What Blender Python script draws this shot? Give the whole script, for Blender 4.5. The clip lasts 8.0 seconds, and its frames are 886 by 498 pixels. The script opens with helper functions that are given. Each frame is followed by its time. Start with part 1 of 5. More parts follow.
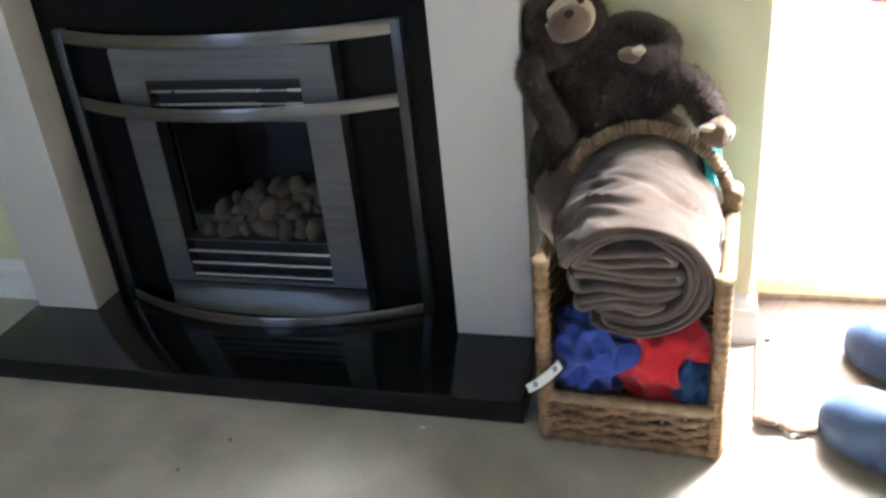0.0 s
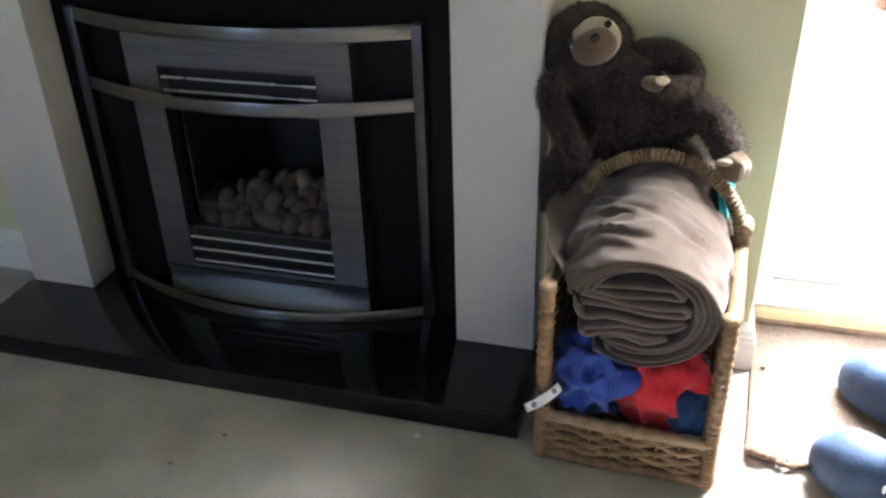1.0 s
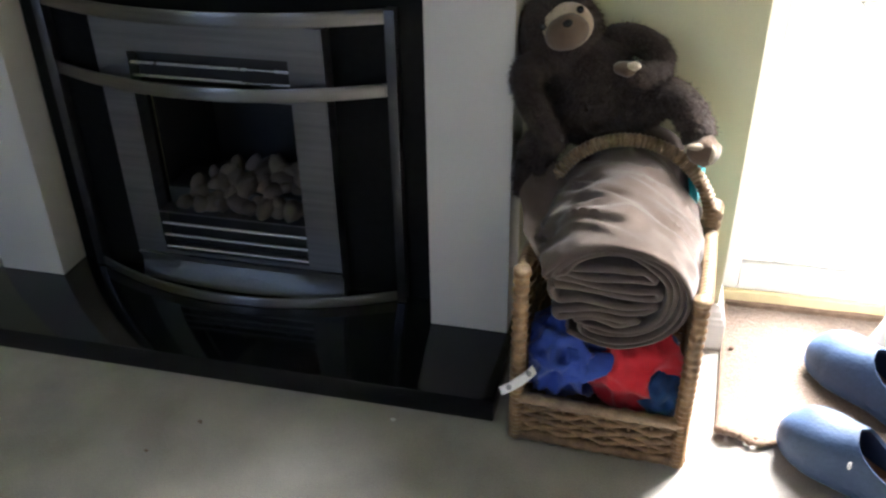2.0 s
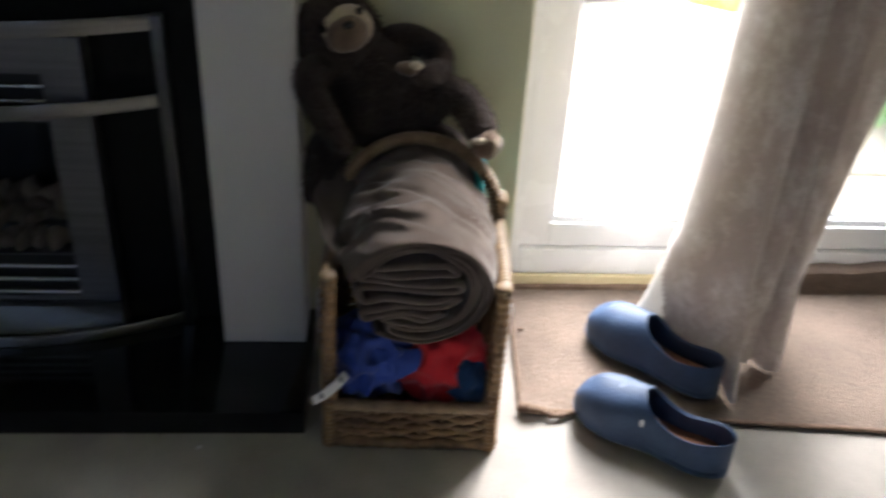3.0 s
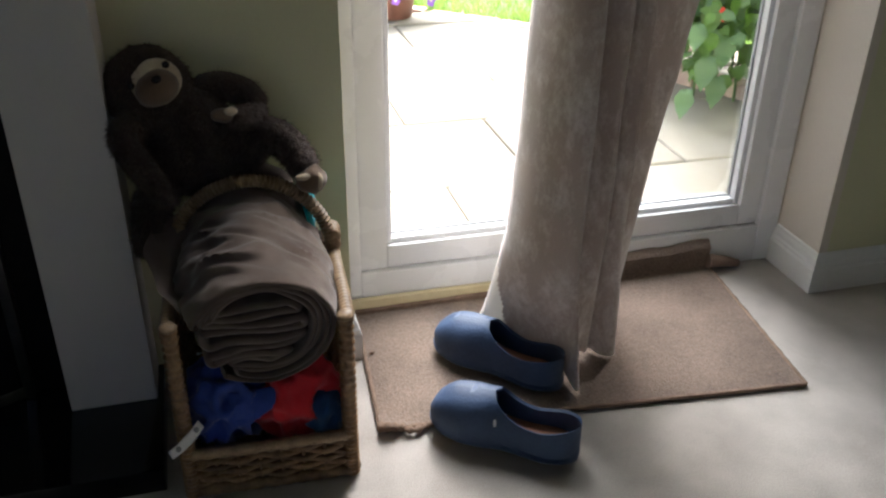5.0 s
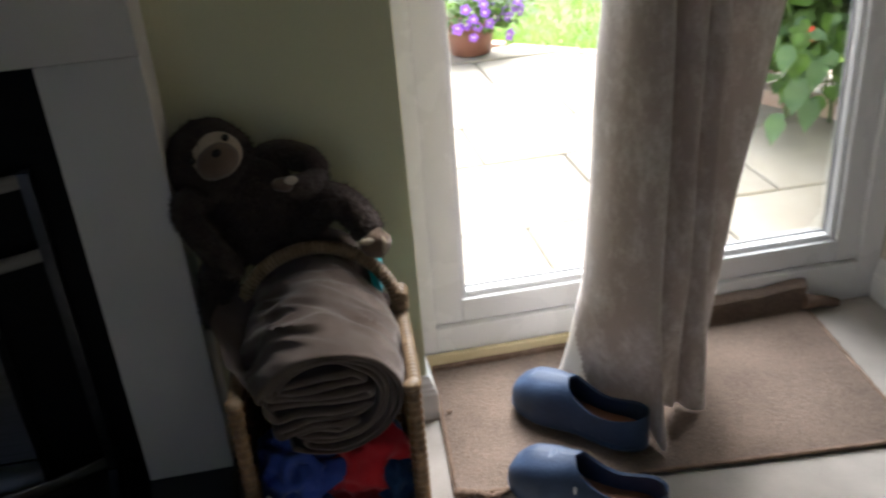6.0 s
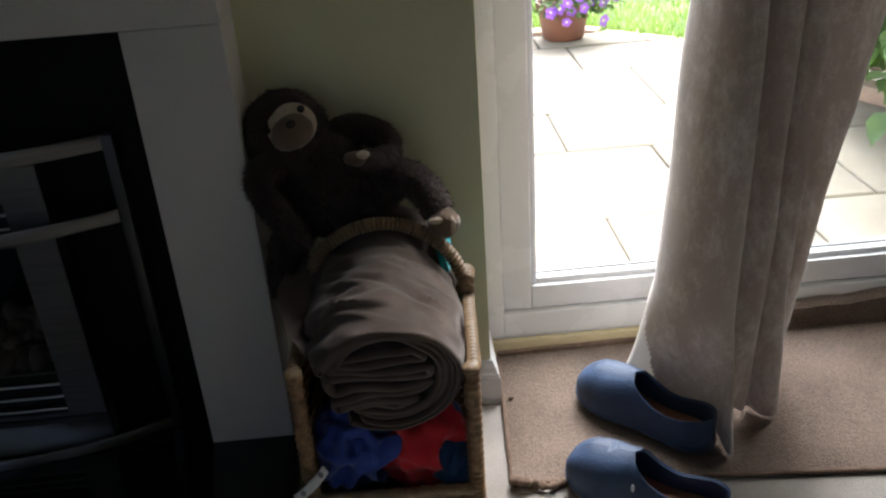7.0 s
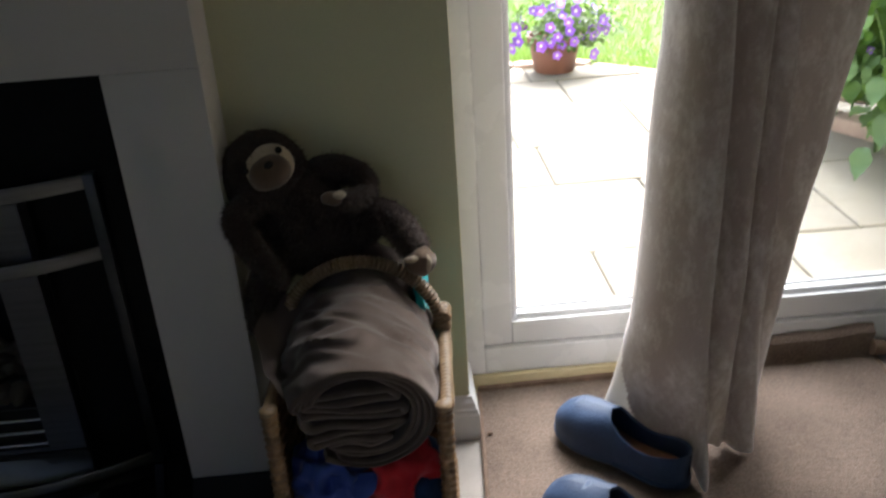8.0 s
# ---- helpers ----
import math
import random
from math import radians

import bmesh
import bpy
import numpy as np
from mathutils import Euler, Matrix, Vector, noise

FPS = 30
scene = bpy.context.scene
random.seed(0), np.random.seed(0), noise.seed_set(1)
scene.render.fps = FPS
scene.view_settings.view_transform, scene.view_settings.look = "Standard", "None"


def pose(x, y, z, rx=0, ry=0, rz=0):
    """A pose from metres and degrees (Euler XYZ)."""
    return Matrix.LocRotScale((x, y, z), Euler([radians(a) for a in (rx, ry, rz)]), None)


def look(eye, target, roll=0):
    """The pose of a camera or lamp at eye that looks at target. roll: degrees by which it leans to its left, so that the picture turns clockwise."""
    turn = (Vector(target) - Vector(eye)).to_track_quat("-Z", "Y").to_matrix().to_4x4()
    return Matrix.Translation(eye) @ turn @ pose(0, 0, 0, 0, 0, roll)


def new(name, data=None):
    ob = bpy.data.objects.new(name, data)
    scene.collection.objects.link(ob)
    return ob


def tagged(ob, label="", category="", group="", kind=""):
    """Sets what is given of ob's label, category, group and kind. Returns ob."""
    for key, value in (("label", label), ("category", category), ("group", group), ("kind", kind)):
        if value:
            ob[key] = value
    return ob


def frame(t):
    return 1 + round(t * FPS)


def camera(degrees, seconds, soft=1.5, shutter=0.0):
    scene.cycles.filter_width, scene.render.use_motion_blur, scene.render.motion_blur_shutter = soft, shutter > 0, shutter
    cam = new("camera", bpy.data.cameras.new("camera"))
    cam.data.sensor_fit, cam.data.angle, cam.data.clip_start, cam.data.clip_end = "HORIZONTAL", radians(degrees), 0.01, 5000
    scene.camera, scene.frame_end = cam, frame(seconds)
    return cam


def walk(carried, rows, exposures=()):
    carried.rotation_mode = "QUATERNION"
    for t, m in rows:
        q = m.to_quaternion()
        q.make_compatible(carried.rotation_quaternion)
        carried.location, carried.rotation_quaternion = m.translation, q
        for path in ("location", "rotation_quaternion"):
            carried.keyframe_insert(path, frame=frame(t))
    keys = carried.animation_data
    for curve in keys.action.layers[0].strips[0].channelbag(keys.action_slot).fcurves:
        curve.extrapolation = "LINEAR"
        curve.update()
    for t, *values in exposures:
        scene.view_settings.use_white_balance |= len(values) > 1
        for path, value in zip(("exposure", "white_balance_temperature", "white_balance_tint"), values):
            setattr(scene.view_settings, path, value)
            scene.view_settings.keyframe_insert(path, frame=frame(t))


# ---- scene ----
cam = camera(53.4, 8.0, soft=2.3, shutter=0.5)
PATH = [
    (0, (0.281, -1.452, 1.038), (-0.181, 0.029, 0.229), -6.0),
    (0.5, (0.244, -1.43, 1.115), (-0.158, 0.061, 0.291), -2.3),
    (1, (0.234, -1.416, 1.114), (-0.193, 0.038, 0.239), -1.7),
    (2.5, (0.212, -1.425, 1.125), (-0.012, 0.051, 0.212), 1.2),
    (3, (0.136, -1.42, 1.116), (0.287, 0.294, 0.096), 3.4),
    (3.5, (0.161, -1.462, 1.148), (0.531, 0.257, 0.196), 2.7),
    (4, (0.155, -1.481, 1.14), (0.554, 0.001, 0.298), 1.9),
    (5.5, (0.195, -1.451, 1.158), (0.645, 0.251, 0.209), -0.1),
    (6, (0.235, -1.411, 1.176), (0.5, 0.354, 0.273), -4.7),
    (6.5, (0.249, -1.398, 1.176), (0.348, 0.375, 0.256), -4.4),
    (7, (0.263, -1.4, 1.161), (0.336, 0.374, 0.24), -4.1),
    (7.5, (0.292, -1.4, 1.16), (0.326, 0.378, 0.244), -5.8),
    (8, (0.305, -1.414, 1.187), (0.375, 0.162, 0.428), -3.9),
]
EXPOSURES = [(t, stops, 5800, 9) for t, stops in (
    (0.0, 5.75), (0.5, 5.5), (1.2, 5.3), (2.4, 4.8), (3.0, 3.9), (3.5, 3.25), (4.2, 3.0), (5.5, 3.08), (6.5, 2.84), (8.0, 2.86))]
walk(cam, [(t, look(eye, target, roll)) for t, eye, target, roll in PATH], EXPOSURES)

# ---- light ----
WALL_Y = 0.12      # face of the wall with the fireplace and the doors
DOOR_Y = 0.285     # inner face of the door frame
DOOR_X0, DOOR_X1, DOOR_TOP = 0.408, 1.575, 2.06
PATIO_Z = -0.10
world = bpy.data.worlds.new("sky")
scene.world = world
world.use_nodes = True
wn = world.node_tree.nodes
sky = wn.new("ShaderNodeTexSky")
sky.sky_type, sky.sun_disc = "NISHITA", False
sky.air_density, sky.dust_density, sky.ozone_density = 0.35, 8.0, 0.0
sky.sun_elevation, sky.sun_rotation = radians(50), radians(27)
world.node_tree.links.new(sky.outputs[0], wn["Background"].inputs[0])
wn["Background"].inputs[1].default_value = 0.15
sun_lamp = new("sun", bpy.data.lights.new("sun", "SUN"))
sun_lamp.data.energy, sun_lamp.data.angle, sun_lamp.data.color = 1.5, radians(52), (1.0, 0.96, 0.91)
sun_lamp.matrix_world = look((3.3, 5.3, 7.2), (0.6, 0.0, 0.0))


# ---- materials ----
def principled(name, colour, rough=0.6, metal=0.0, sheen=0.0, spec=0.5, coat=0.0):
    m = bpy.data.materials.new(name)
    m.use_nodes = True
    b = m.node_tree.nodes["Principled BSDF"]
    b.inputs["Base Color"].default_value = (*colour, 1)
    b.inputs["Roughness"].default_value, b.inputs["Metallic"].default_value = rough, metal
    b.inputs["Sheen Weight"].default_value, b.inputs["Specular IOR Level"].default_value = sheen, spec
    b.inputs["Coat Weight"].default_value = coat
    return m, m.node_tree.nodes, m.node_tree.links, b


def surface(name, dark, light, scale=8.0, rough=0.6, metal=0.0, bump=0.2, grain=200.0, depth=0.001, sheen=0.0, spec=0.5,
            stretch=(1, 1, 1), spread=0.0, coat=0.0, speck=0.35, rough_vary=0.1):
    """Two colours mixed by broad and fine noise, with relief and uneven gloss."""
    m, n, l, b = principled(name, light, rough, metal, sheen, spec, coat)
    tc, mp = n.new("ShaderNodeTexCoord"), n.new("ShaderNodeMapping")
    mp.inputs["Scale"].default_value = stretch
    l.new(tc.outputs["Object"], mp.inputs[0])
    big, fine = n.new("ShaderNodeTexNoise"), n.new("ShaderNodeTexNoise")
    big.inputs["Scale"].default_value, big.inputs["Detail"].default_value = scale, 6
    fine.inputs["Scale"].default_value, fine.inputs["Detail"].default_value = grain, 4
    l.new(mp.outputs[0], big.inputs[0]), l.new(mp.outputs[0], fine.inputs[0])
    mixf = n.new("ShaderNodeMix")
    mixf.data_type = "FLOAT"
    mixf.inputs[0].default_value = speck
    l.new(big.outputs[0], mixf.inputs[2]), l.new(fine.outputs[0], mixf.inputs[3])
    ramp = n.new("ShaderNodeValToRGB")
    ramp.color_ramp.elements[0].position, ramp.color_ramp.elements[1].position = 0.32, 0.68
    ramp.color_ramp.elements[0].color, ramp.color_ramp.elements[1].color = (*dark, 1), (*light, 1)
    l.new(mixf.outputs[0], ramp.inputs[0])
    out = ramp.outputs[0]
    if spread:
        info, hsv = n.new("ShaderNodeObjectInfo"), n.new("ShaderNodeHueSaturation")
        rng = n.new("ShaderNodeMapRange")
        rng.inputs["To Min"].default_value, rng.inputs["To Max"].default_value = 1 - spread, 1 + spread
        l.new(info.outputs["Random"], rng.inputs[0]), l.new(rng.outputs[0], hsv.inputs["Value"]), l.new(out, hsv.inputs["Color"])
        out = hsv.outputs[0]
    l.new(out, b.inputs["Base Color"])
    rr = n.new("ShaderNodeMapRange")
    rr.inputs["To Min"].default_value, rr.inputs["To Max"].default_value = max(0.02, rough - rough_vary), min(1, rough + rough_vary)
    l.new(big.outputs[0], rr.inputs[0]), l.new(rr.outputs[0], b.inputs["Roughness"])
    if bump:
        bp = n.new("ShaderNodeBump")
        bp.inputs["Strength"].default_value, bp.inputs["Distance"].default_value = bump, depth
        l.new(fine.outputs[0], bp.inputs["Height"]), l.new(bp.outputs[0], b.inputs["Normal"])
    return m


WALL_GREEN = surface("sage_paint", (0.63, 0.62, 0.405), (0.68, 0.67, 0.445), 2.5, 0.75, bump=0.15, grain=260, depth=0.0006)
WALL_CREAM = surface("cream_paint", (0.66, 0.60, 0.52), (0.72, 0.66, 0.58), 2.5, 0.75, bump=0.15, grain=260, depth=0.0006)
CEIL_WHITE = surface("ceiling_paint", (0.74, 0.73, 0.70), (0.8, 0.79, 0.77), 2, 0.85, bump=0.1)
TRIM_WHITE = surface("white_gloss_paint", (0.74, 0.74, 0.73), (0.81, 0.81, 0.80), 6, 0.32, bump=0.08, grain=90, depth=0.0008)
SURROUND = surface("satin_white_panel", (0.585, 0.555, 0.52), (0.635, 0.605, 0.57), 3, 0.42, bump=0.05, grain=300, depth=0.0004)
UPVC = surface("white_upvc", (0.82, 0.83, 0.84), (0.85, 0.86, 0.87), 5, 0.28, bump=0.03, grain=120, depth=0.0004)
GASKET = surface("grey_gasket", (0.16, 0.16, 0.16), (0.24, 0.24, 0.24), 30, 0.7)
CREAM_STRIP = surface("cream_strip", (0.62, 0.53, 0.30), (0.72, 0.63, 0.40), 14, 0.5, bump=0.1, grain=80)
CARPET = surface("beige_carpet", (0.30, 0.27, 0.235), (0.56, 0.525, 0.475), 8.0, 0.97, bump=0.8, grain=420, depth=0.003, sheen=0.25, spec=0.1, speck=0.55)
GRANITE = surface("black_granite", (0.005, 0.005, 0.006), (0.010, 0.010, 0.011), 60, 0.08, bump=0.02, grain=900, depth=0.0002, rough_vary=0.06)
PANEL_BLACK = surface("honed_black_granite", (0.004, 0.004, 0.004), (0.008, 0.0078, 0.0075), 60, 0.4, bump=0.05, grain=700, depth=0.0003, spec=0.1)
FIRE_BLACK = surface("matt_black_metal", (0.008, 0.008, 0.008), (0.02, 0.02, 0.02), 18, 0.55, 0.0, bump=0.1)
STEEL = surface("brushed_dark_steel", (0.16, 0.16, 0.165), (0.24, 0.24, 0.245), 3, 0.38, 1.0, bump=0.12, grain=60, depth=0.0004, stretch=(1, 1, 30), rough_vary=0.08)
CHROME = surface("brushed_nickel", (0.165, 0.16, 0.152), (0.24, 0.234, 0.222), 6, 0.34, 1.0, bump=0.12, grain=80, depth=0.0003, stretch=(1, 1, 25), rough_vary=0.07)
brushed = CHROME.node_tree.nodes["Principled BSDF"].inputs
brushed["Anisotropic"].default_value, brushed["Anisotropic Rotation"].default_value = 0.85, 0.25
BAR_STEEL = surface("bright_bar_steel", (0.45, 0.44, 0.43), (0.58, 0.57, 0.56), 12, 0.30, 1.0, bump=0.03)
POST_STEEL = surface("dark_post_steel", (0.08, 0.08, 0.083), (0.12, 0.12, 0.123), 5, 0.35, 1.0, bump=0.08, grain=60, depth=0.0004)
TRAY = surface("grey_tray_metal", (0.10, 0.105, 0.11), (0.15, 0.155, 0.16), 9, 0.42, 0.6, bump=0.06)
COAL = surface("ceramic_pebble", (0.03, 0.023, 0.018), (0.19, 0.152, 0.12), 38, 0.9, bump=0.6, grain=140, depth=0.003, spread=0.25)
WICKER = surface("brown_rattan", (0.085, 0.046, 0.020), (0.31, 0.19, 0.092), 44, 0.48, bump=0.4, grain=160, depth=0.0015, spread=0.28)
WICKER_PALE = surface("pale_rattan_wrap", (0.15, 0.095, 0.05), (0.35, 0.25, 0.148), 40, 0.42, bump=0.35, grain=200, depth=0.0012)
BLANKET = surface("taupe_fleece", (0.092, 0.069, 0.056), (0.155, 0.122, 0.101), 16, 0.95, bump=0.5, grain=650, depth=0.002, sheen=0.2, spec=0.12)
FUR = surface("dark_brown_plush", (0.016, 0.010, 0.007), (0.052, 0.034, 0.025), 24, 0.9, bump=0.8, grain=420, depth=0.006, sheen=0.15, spec=0.15)
FUR_TIP = surface("brown_plush_tips", (0.020, 0.013, 0.010), (0.105, 0.074, 0.057), 30, 0.85, bump=0.0, sheen=0.15, spec=0.2)
PLUSH_CREAM = surface("cream_plush", (0.40, 0.325, 0.225), (0.56, 0.475, 0.35), 30, 0.95, bump=0.6, grain=500, depth=0.003, sheen=0.3, spec=0.1)
PLUSH_TAN = surface("tan_plush", (0.11, 0.075, 0.05), (0.18, 0.125, 0.085), 30, 0.95, bump=0.6, grain=500, depth=0.003, sheen=0.3, spec=0.1)
EYE_BLACK = principled("glossy_black_eye", (0.01, 0.008, 0.007), 0.12)[0]
CLOTH_BLUE = surface("blue_jersey", (0.028, 0.055, 0.26), (0.055, 0.10, 0.42), 18, 0.9, bump=0.4, grain=700, depth=0.0012, sheen=0.3, spec=0.2)
CLOTH_RED = surface("red_jersey", (0.42, 0.012, 0.022), (0.62, 0.025, 0.04), 18, 0.9, bump=0.4, grain=700, depth=0.0012, sheen=0.3, spec=0.2)
CLOTH_NAVY = surface("dark_blue_cloth", (0.012, 0.05, 0.14), (0.03, 0.09, 0.23), 18, 0.9, bump=0.4, grain=700, depth=0.0012, sheen=0.3, spec=0.2)
CLOTH_TEAL = surface("turquoise_cloth", (0.0, 0.36, 0.42), (0.01, 0.50, 0.56), 14, 0.8, bump=0.3, grain=500, depth=0.001, sheen=0.2)
TAG = surface("white_tag", (0.70, 0.70, 0.70), (0.82, 0.82, 0.82), 60, 0.6)
TAG_GREY = surface("grey_print", (0.22, 0.22, 0.24), (0.30, 0.30, 0.32), 60, 0.6)
RUBBER = surface("blue_rubber", (0.024, 0.044, 0.092), (0.042, 0.072, 0.138), 20, 0.55, bump=0.25, grain=150, depth=0.0015, spec=0.3, rough_vary=0.08)
dn, dl = RUBBER.node_tree.nodes, RUBBER.node_tree.links
dots, dip = dn.new("ShaderNodeTexVoronoi"), dn.new("ShaderNodeBump")
dots.inputs["Scale"].default_value = 170
dip.inputs["Strength"].default_value, dip.inputs["Distance"].default_value = 0.35, 0.0012
spot = dn.new("ShaderNodeTexCoord")
dl.new(spot.outputs["Object"], dots.inputs["Vector"]), dl.new(dots.outputs["Distance"], dip.inputs["Height"])
dl.new(dn["Principled BSDF"].inputs["Normal"].links[0].from_socket, dip.inputs["Normal"]), dl.new(dip.outputs[0], dn["Principled BSDF"].inputs["Normal"])
INSOLE = surface("tan_insole", (0.26, 0.105, 0.055), (0.38, 0.17, 0.095), 22, 0.85, bump=0.4, grain=300, depth=0.001)
MATTING = surface("brown_loop_mat", (0.085, 0.060, 0.045), (0.285, 0.215, 0.166), 6, 0.97, bump=0.9, grain=270, depth=0.005, sheen=0.2, spec=0.1, speck=0.62)
MAT_EDGE = surface("dark_brown_mat_edge", (0.15, 0.105, 0.075), (0.28, 0.20, 0.15), 30, 0.95, bump=0.7, grain=260, depth=0.004, spec=0.1)
PAVING = surface("buff_sandstone", (0.235, 0.205, 0.165), (0.34, 0.305, 0.255), 4, 0.9, bump=0.5, grain=60, depth=0.004, spread=0.12)
JOINT = surface("sandy_joint", (0.085, 0.072, 0.055), (0.15, 0.13, 0.10), 20, 0.95, bump=0.5, grain=120, depth=0.004)
BRICK = surface("pink_brick", (0.40, 0.27, 0.22), (0.54, 0.41, 0.345), 14, 0.9, bump=0.6, grain=90, depth=0.004, spread=0.2)
GRASS = surface("lawn_soil_green", (0.05, 0.10, 0.02), (0.11, 0.20, 0.04), 3, 0.9, bump=0.5, grain=60, depth=0.01)
TERRACOTTA = surface("brown_plastic_pot", (0.16, 0.065, 0.045), (0.23, 0.10, 0.07), 10, 0.5, bump=0.15, grain=60)
SOIL = surface("dark_soil", (0.02, 0.014, 0.01), (0.05, 0.036, 0.025), 30, 0.95, bump=0.9, grain=90, depth=0.01)
PETAL = surface("purple_petal", (0.20, 0.06, 0.55), (0.38, 0.16, 0.75), 40, 0.7, bump=0.2, spread=0.25)
PETAL_RED = surface("red_petal", (0.6, 0.03, 0.02), (0.75, 0.06, 0.04), 40, 0.7, bump=0.2)
HEART = principled("pale_flower_throat", (0.75, 0.72, 0.55), 0.7)[0]
STEM = surface("green_stem", (0.06, 0.11, 0.03), (0.11, 0.17, 0.05), 30, 0.7)
HEDGE_SHADE = surface("hedge_inner_shade", (0.02, 0.045, 0.012), (0.05, 0.10, 0.03), 9, 0.9, bump=0.9, grain=30, depth=0.05)


def leaf_material(name, dark, light):
    m = surface(name, dark, light, 30, 0.5, bump=0.3, grain=120, depth=0.002, spread=0.3)
    n, l = m.node_tree.nodes, m.node_tree.links
    b, tr, mx = n["Principled BSDF"], n.new("ShaderNodeBsdfTranslucent"), n.new("ShaderNodeMixShader")
    tr.inputs[0].default_value = (light[0] * 1.6, light[1] * 1.6, light[2] * 0.8, 1)
    mx.inputs[0].default_value = 0.3
    l.new(b.outputs[0], mx.inputs[1]), l.new(tr.outputs[0], mx.inputs[2]), l.new(mx.outputs[0], n["Material Output"].inputs[0])
    return m


LEAF = leaf_material("green_leaf", (0.035, 0.085, 0.014), (0.11, 0.20, 0.035))
LEAF_BLUE = leaf_material("blue_green_leaf", (0.06, 0.12, 0.055), (0.14, 0.225, 0.11))
BLADE = leaf_material("grass_blade", (0.10, 0.17, 0.045), (0.20, 0.30, 0.09))


def velvet_material():
    """Greige velvet; the sheen of brushed pile is painted into the colour as pale patches."""
    m = surface("greige_velvet", (0.40, 0.325, 0.28), (0.50, 0.42, 0.37), 12, 0.75, bump=0.4, grain=420, depth=0.0015, sheen=0.5, spec=0.2,
                stretch=(1, 1, 0.35))
    n, l = m.node_tree.nodes, m.node_tree.links
    b = n["Principled BSDF"]
    tc, mp, no, rp = n.new("ShaderNodeTexCoord"), n.new("ShaderNodeMapping"), n.new("ShaderNodeTexNoise"), n.new("ShaderNodeValToRGB")
    mp.inputs["Scale"].default_value = (1.0, 1.0, 0.6)
    no.inputs["Scale"].default_value, no.inputs["Detail"].default_value, no.inputs["Roughness"].default_value = 14, 14, 0.80
    rp.color_ramp.elements[0].position, rp.color_ramp.elements[1].position = 0.47, 0.69
    l.new(tc.outputs["Object"], mp.inputs[0]), l.new(mp.outputs[0], no.inputs[0]), l.new(no.outputs[0], rp.inputs[0])
    mix = n.new("ShaderNodeMix")
    mix.data_type = "RGBA"
    old = b.inputs["Base Color"].links[0].from_socket
    l.new(rp.outputs[0], mix.inputs[0]), l.new(old, mix.inputs[6]), l.new(mix.outputs[2], b.inputs["Base Color"])
    # pale colour standing in for sheen on the crushed pile
    mix.inputs[7].default_value = (0.82, 0.775, 0.735, 1)
    return m


def let_through(m, colour, share):
    """Mixes light passing through the cloth into a material."""
    n, l = m.node_tree.nodes, m.node_tree.links
    tr, mx = n.new("ShaderNodeBsdfTranslucent"), n.new("ShaderNodeMixShader")
    tr.inputs[0].default_value = (*colour, 1)
    mx.inputs[0].default_value = share
    l.new(n["Principled BSDF"].outputs[0], mx.inputs[1]), l.new(tr.outputs[0], mx.inputs[2]), l.new(mx.outputs[0], n["Material Output"].inputs[0])
    return m


VELVET = let_through(velvet_material(), (0.62, 0.53, 0.46), 0.035)
LINING = let_through(surface("ivory_lining", (0.70, 0.67, 0.62), (0.80, 0.78, 0.74), 14, 0.9, bump=0.3, grain=600, depth=0.0008), (0.85, 0.83, 0.79), 0.5)


def glass_material():
    m = bpy.data.materials.new("window_glass")
    m.use_nodes = True
    n, l = m.node_tree.nodes, m.node_tree.links
    n.remove(n["Principled BSDF"])
    tr, gl, mx, lw = n.new("ShaderNodeBsdfTransparent"), n.new("ShaderNodeBsdfGlossy"), n.new("ShaderNodeMixShader"), n.new("ShaderNodeFresnel")
    tr.inputs[0].default_value = (0.96, 0.98, 0.97, 1)
    gl.inputs["Roughness"].default_value = 0.02
    l.new(lw.outputs[0], mx.inputs[0]), l.new(tr.outputs[0], mx.inputs[1]), l.new(gl.outputs[0], mx.inputs[2])
    l.new(mx.outputs[0], n["Material Output"].inputs[0])
    return m


GLASS = glass_material()


# ---- building helpers ----
def mesh_of(name, bm, materials, smooth=None):
    me = bpy.data.meshes.new(name)
    bmesh.ops.recalc_face_normals(bm, faces=bm.faces)
    bm.to_mesh(me)
    bm.free()
    for m in materials if isinstance(materials, (list, tuple)) else [materials]:
        me.materials.append(m)
    if smooth is not None:
        me.polygons.foreach_set("use_smooth", [True] * len(me.polygons))
        if smooth < 180:
            me.set_sharp_from_angle(angle=radians(smooth))
    return me


def part(name, bm, material, parent=None, label="", smooth=None):
    """Links a bmesh, built in world metres, as one mesh object under a thing or part."""
    ob = new(name, mesh_of(name, bm, material, smooth) if isinstance(bm, bmesh.types.BMesh) else bm)
    if parent is not None:
        ob.parent = parent
        top, shift = parent, Matrix.Identity(4)
        while top is not None:
            shift = top.matrix_basis.inverted() @ shift if top.parent is None else shift
            top = top.parent
        ob.matrix_parent_inverse = shift if parent.parent is None else Matrix.Identity(4)
    return tagged(ob, label)


def thing(name, at, label, category, group="", kind=""):
    ob = new(name)
    ob.empty_display_size = 0.05
    ob.location = at
    ob.matrix_basis = Matrix.Translation(at)
    return tagged(ob, label, category, group, kind)


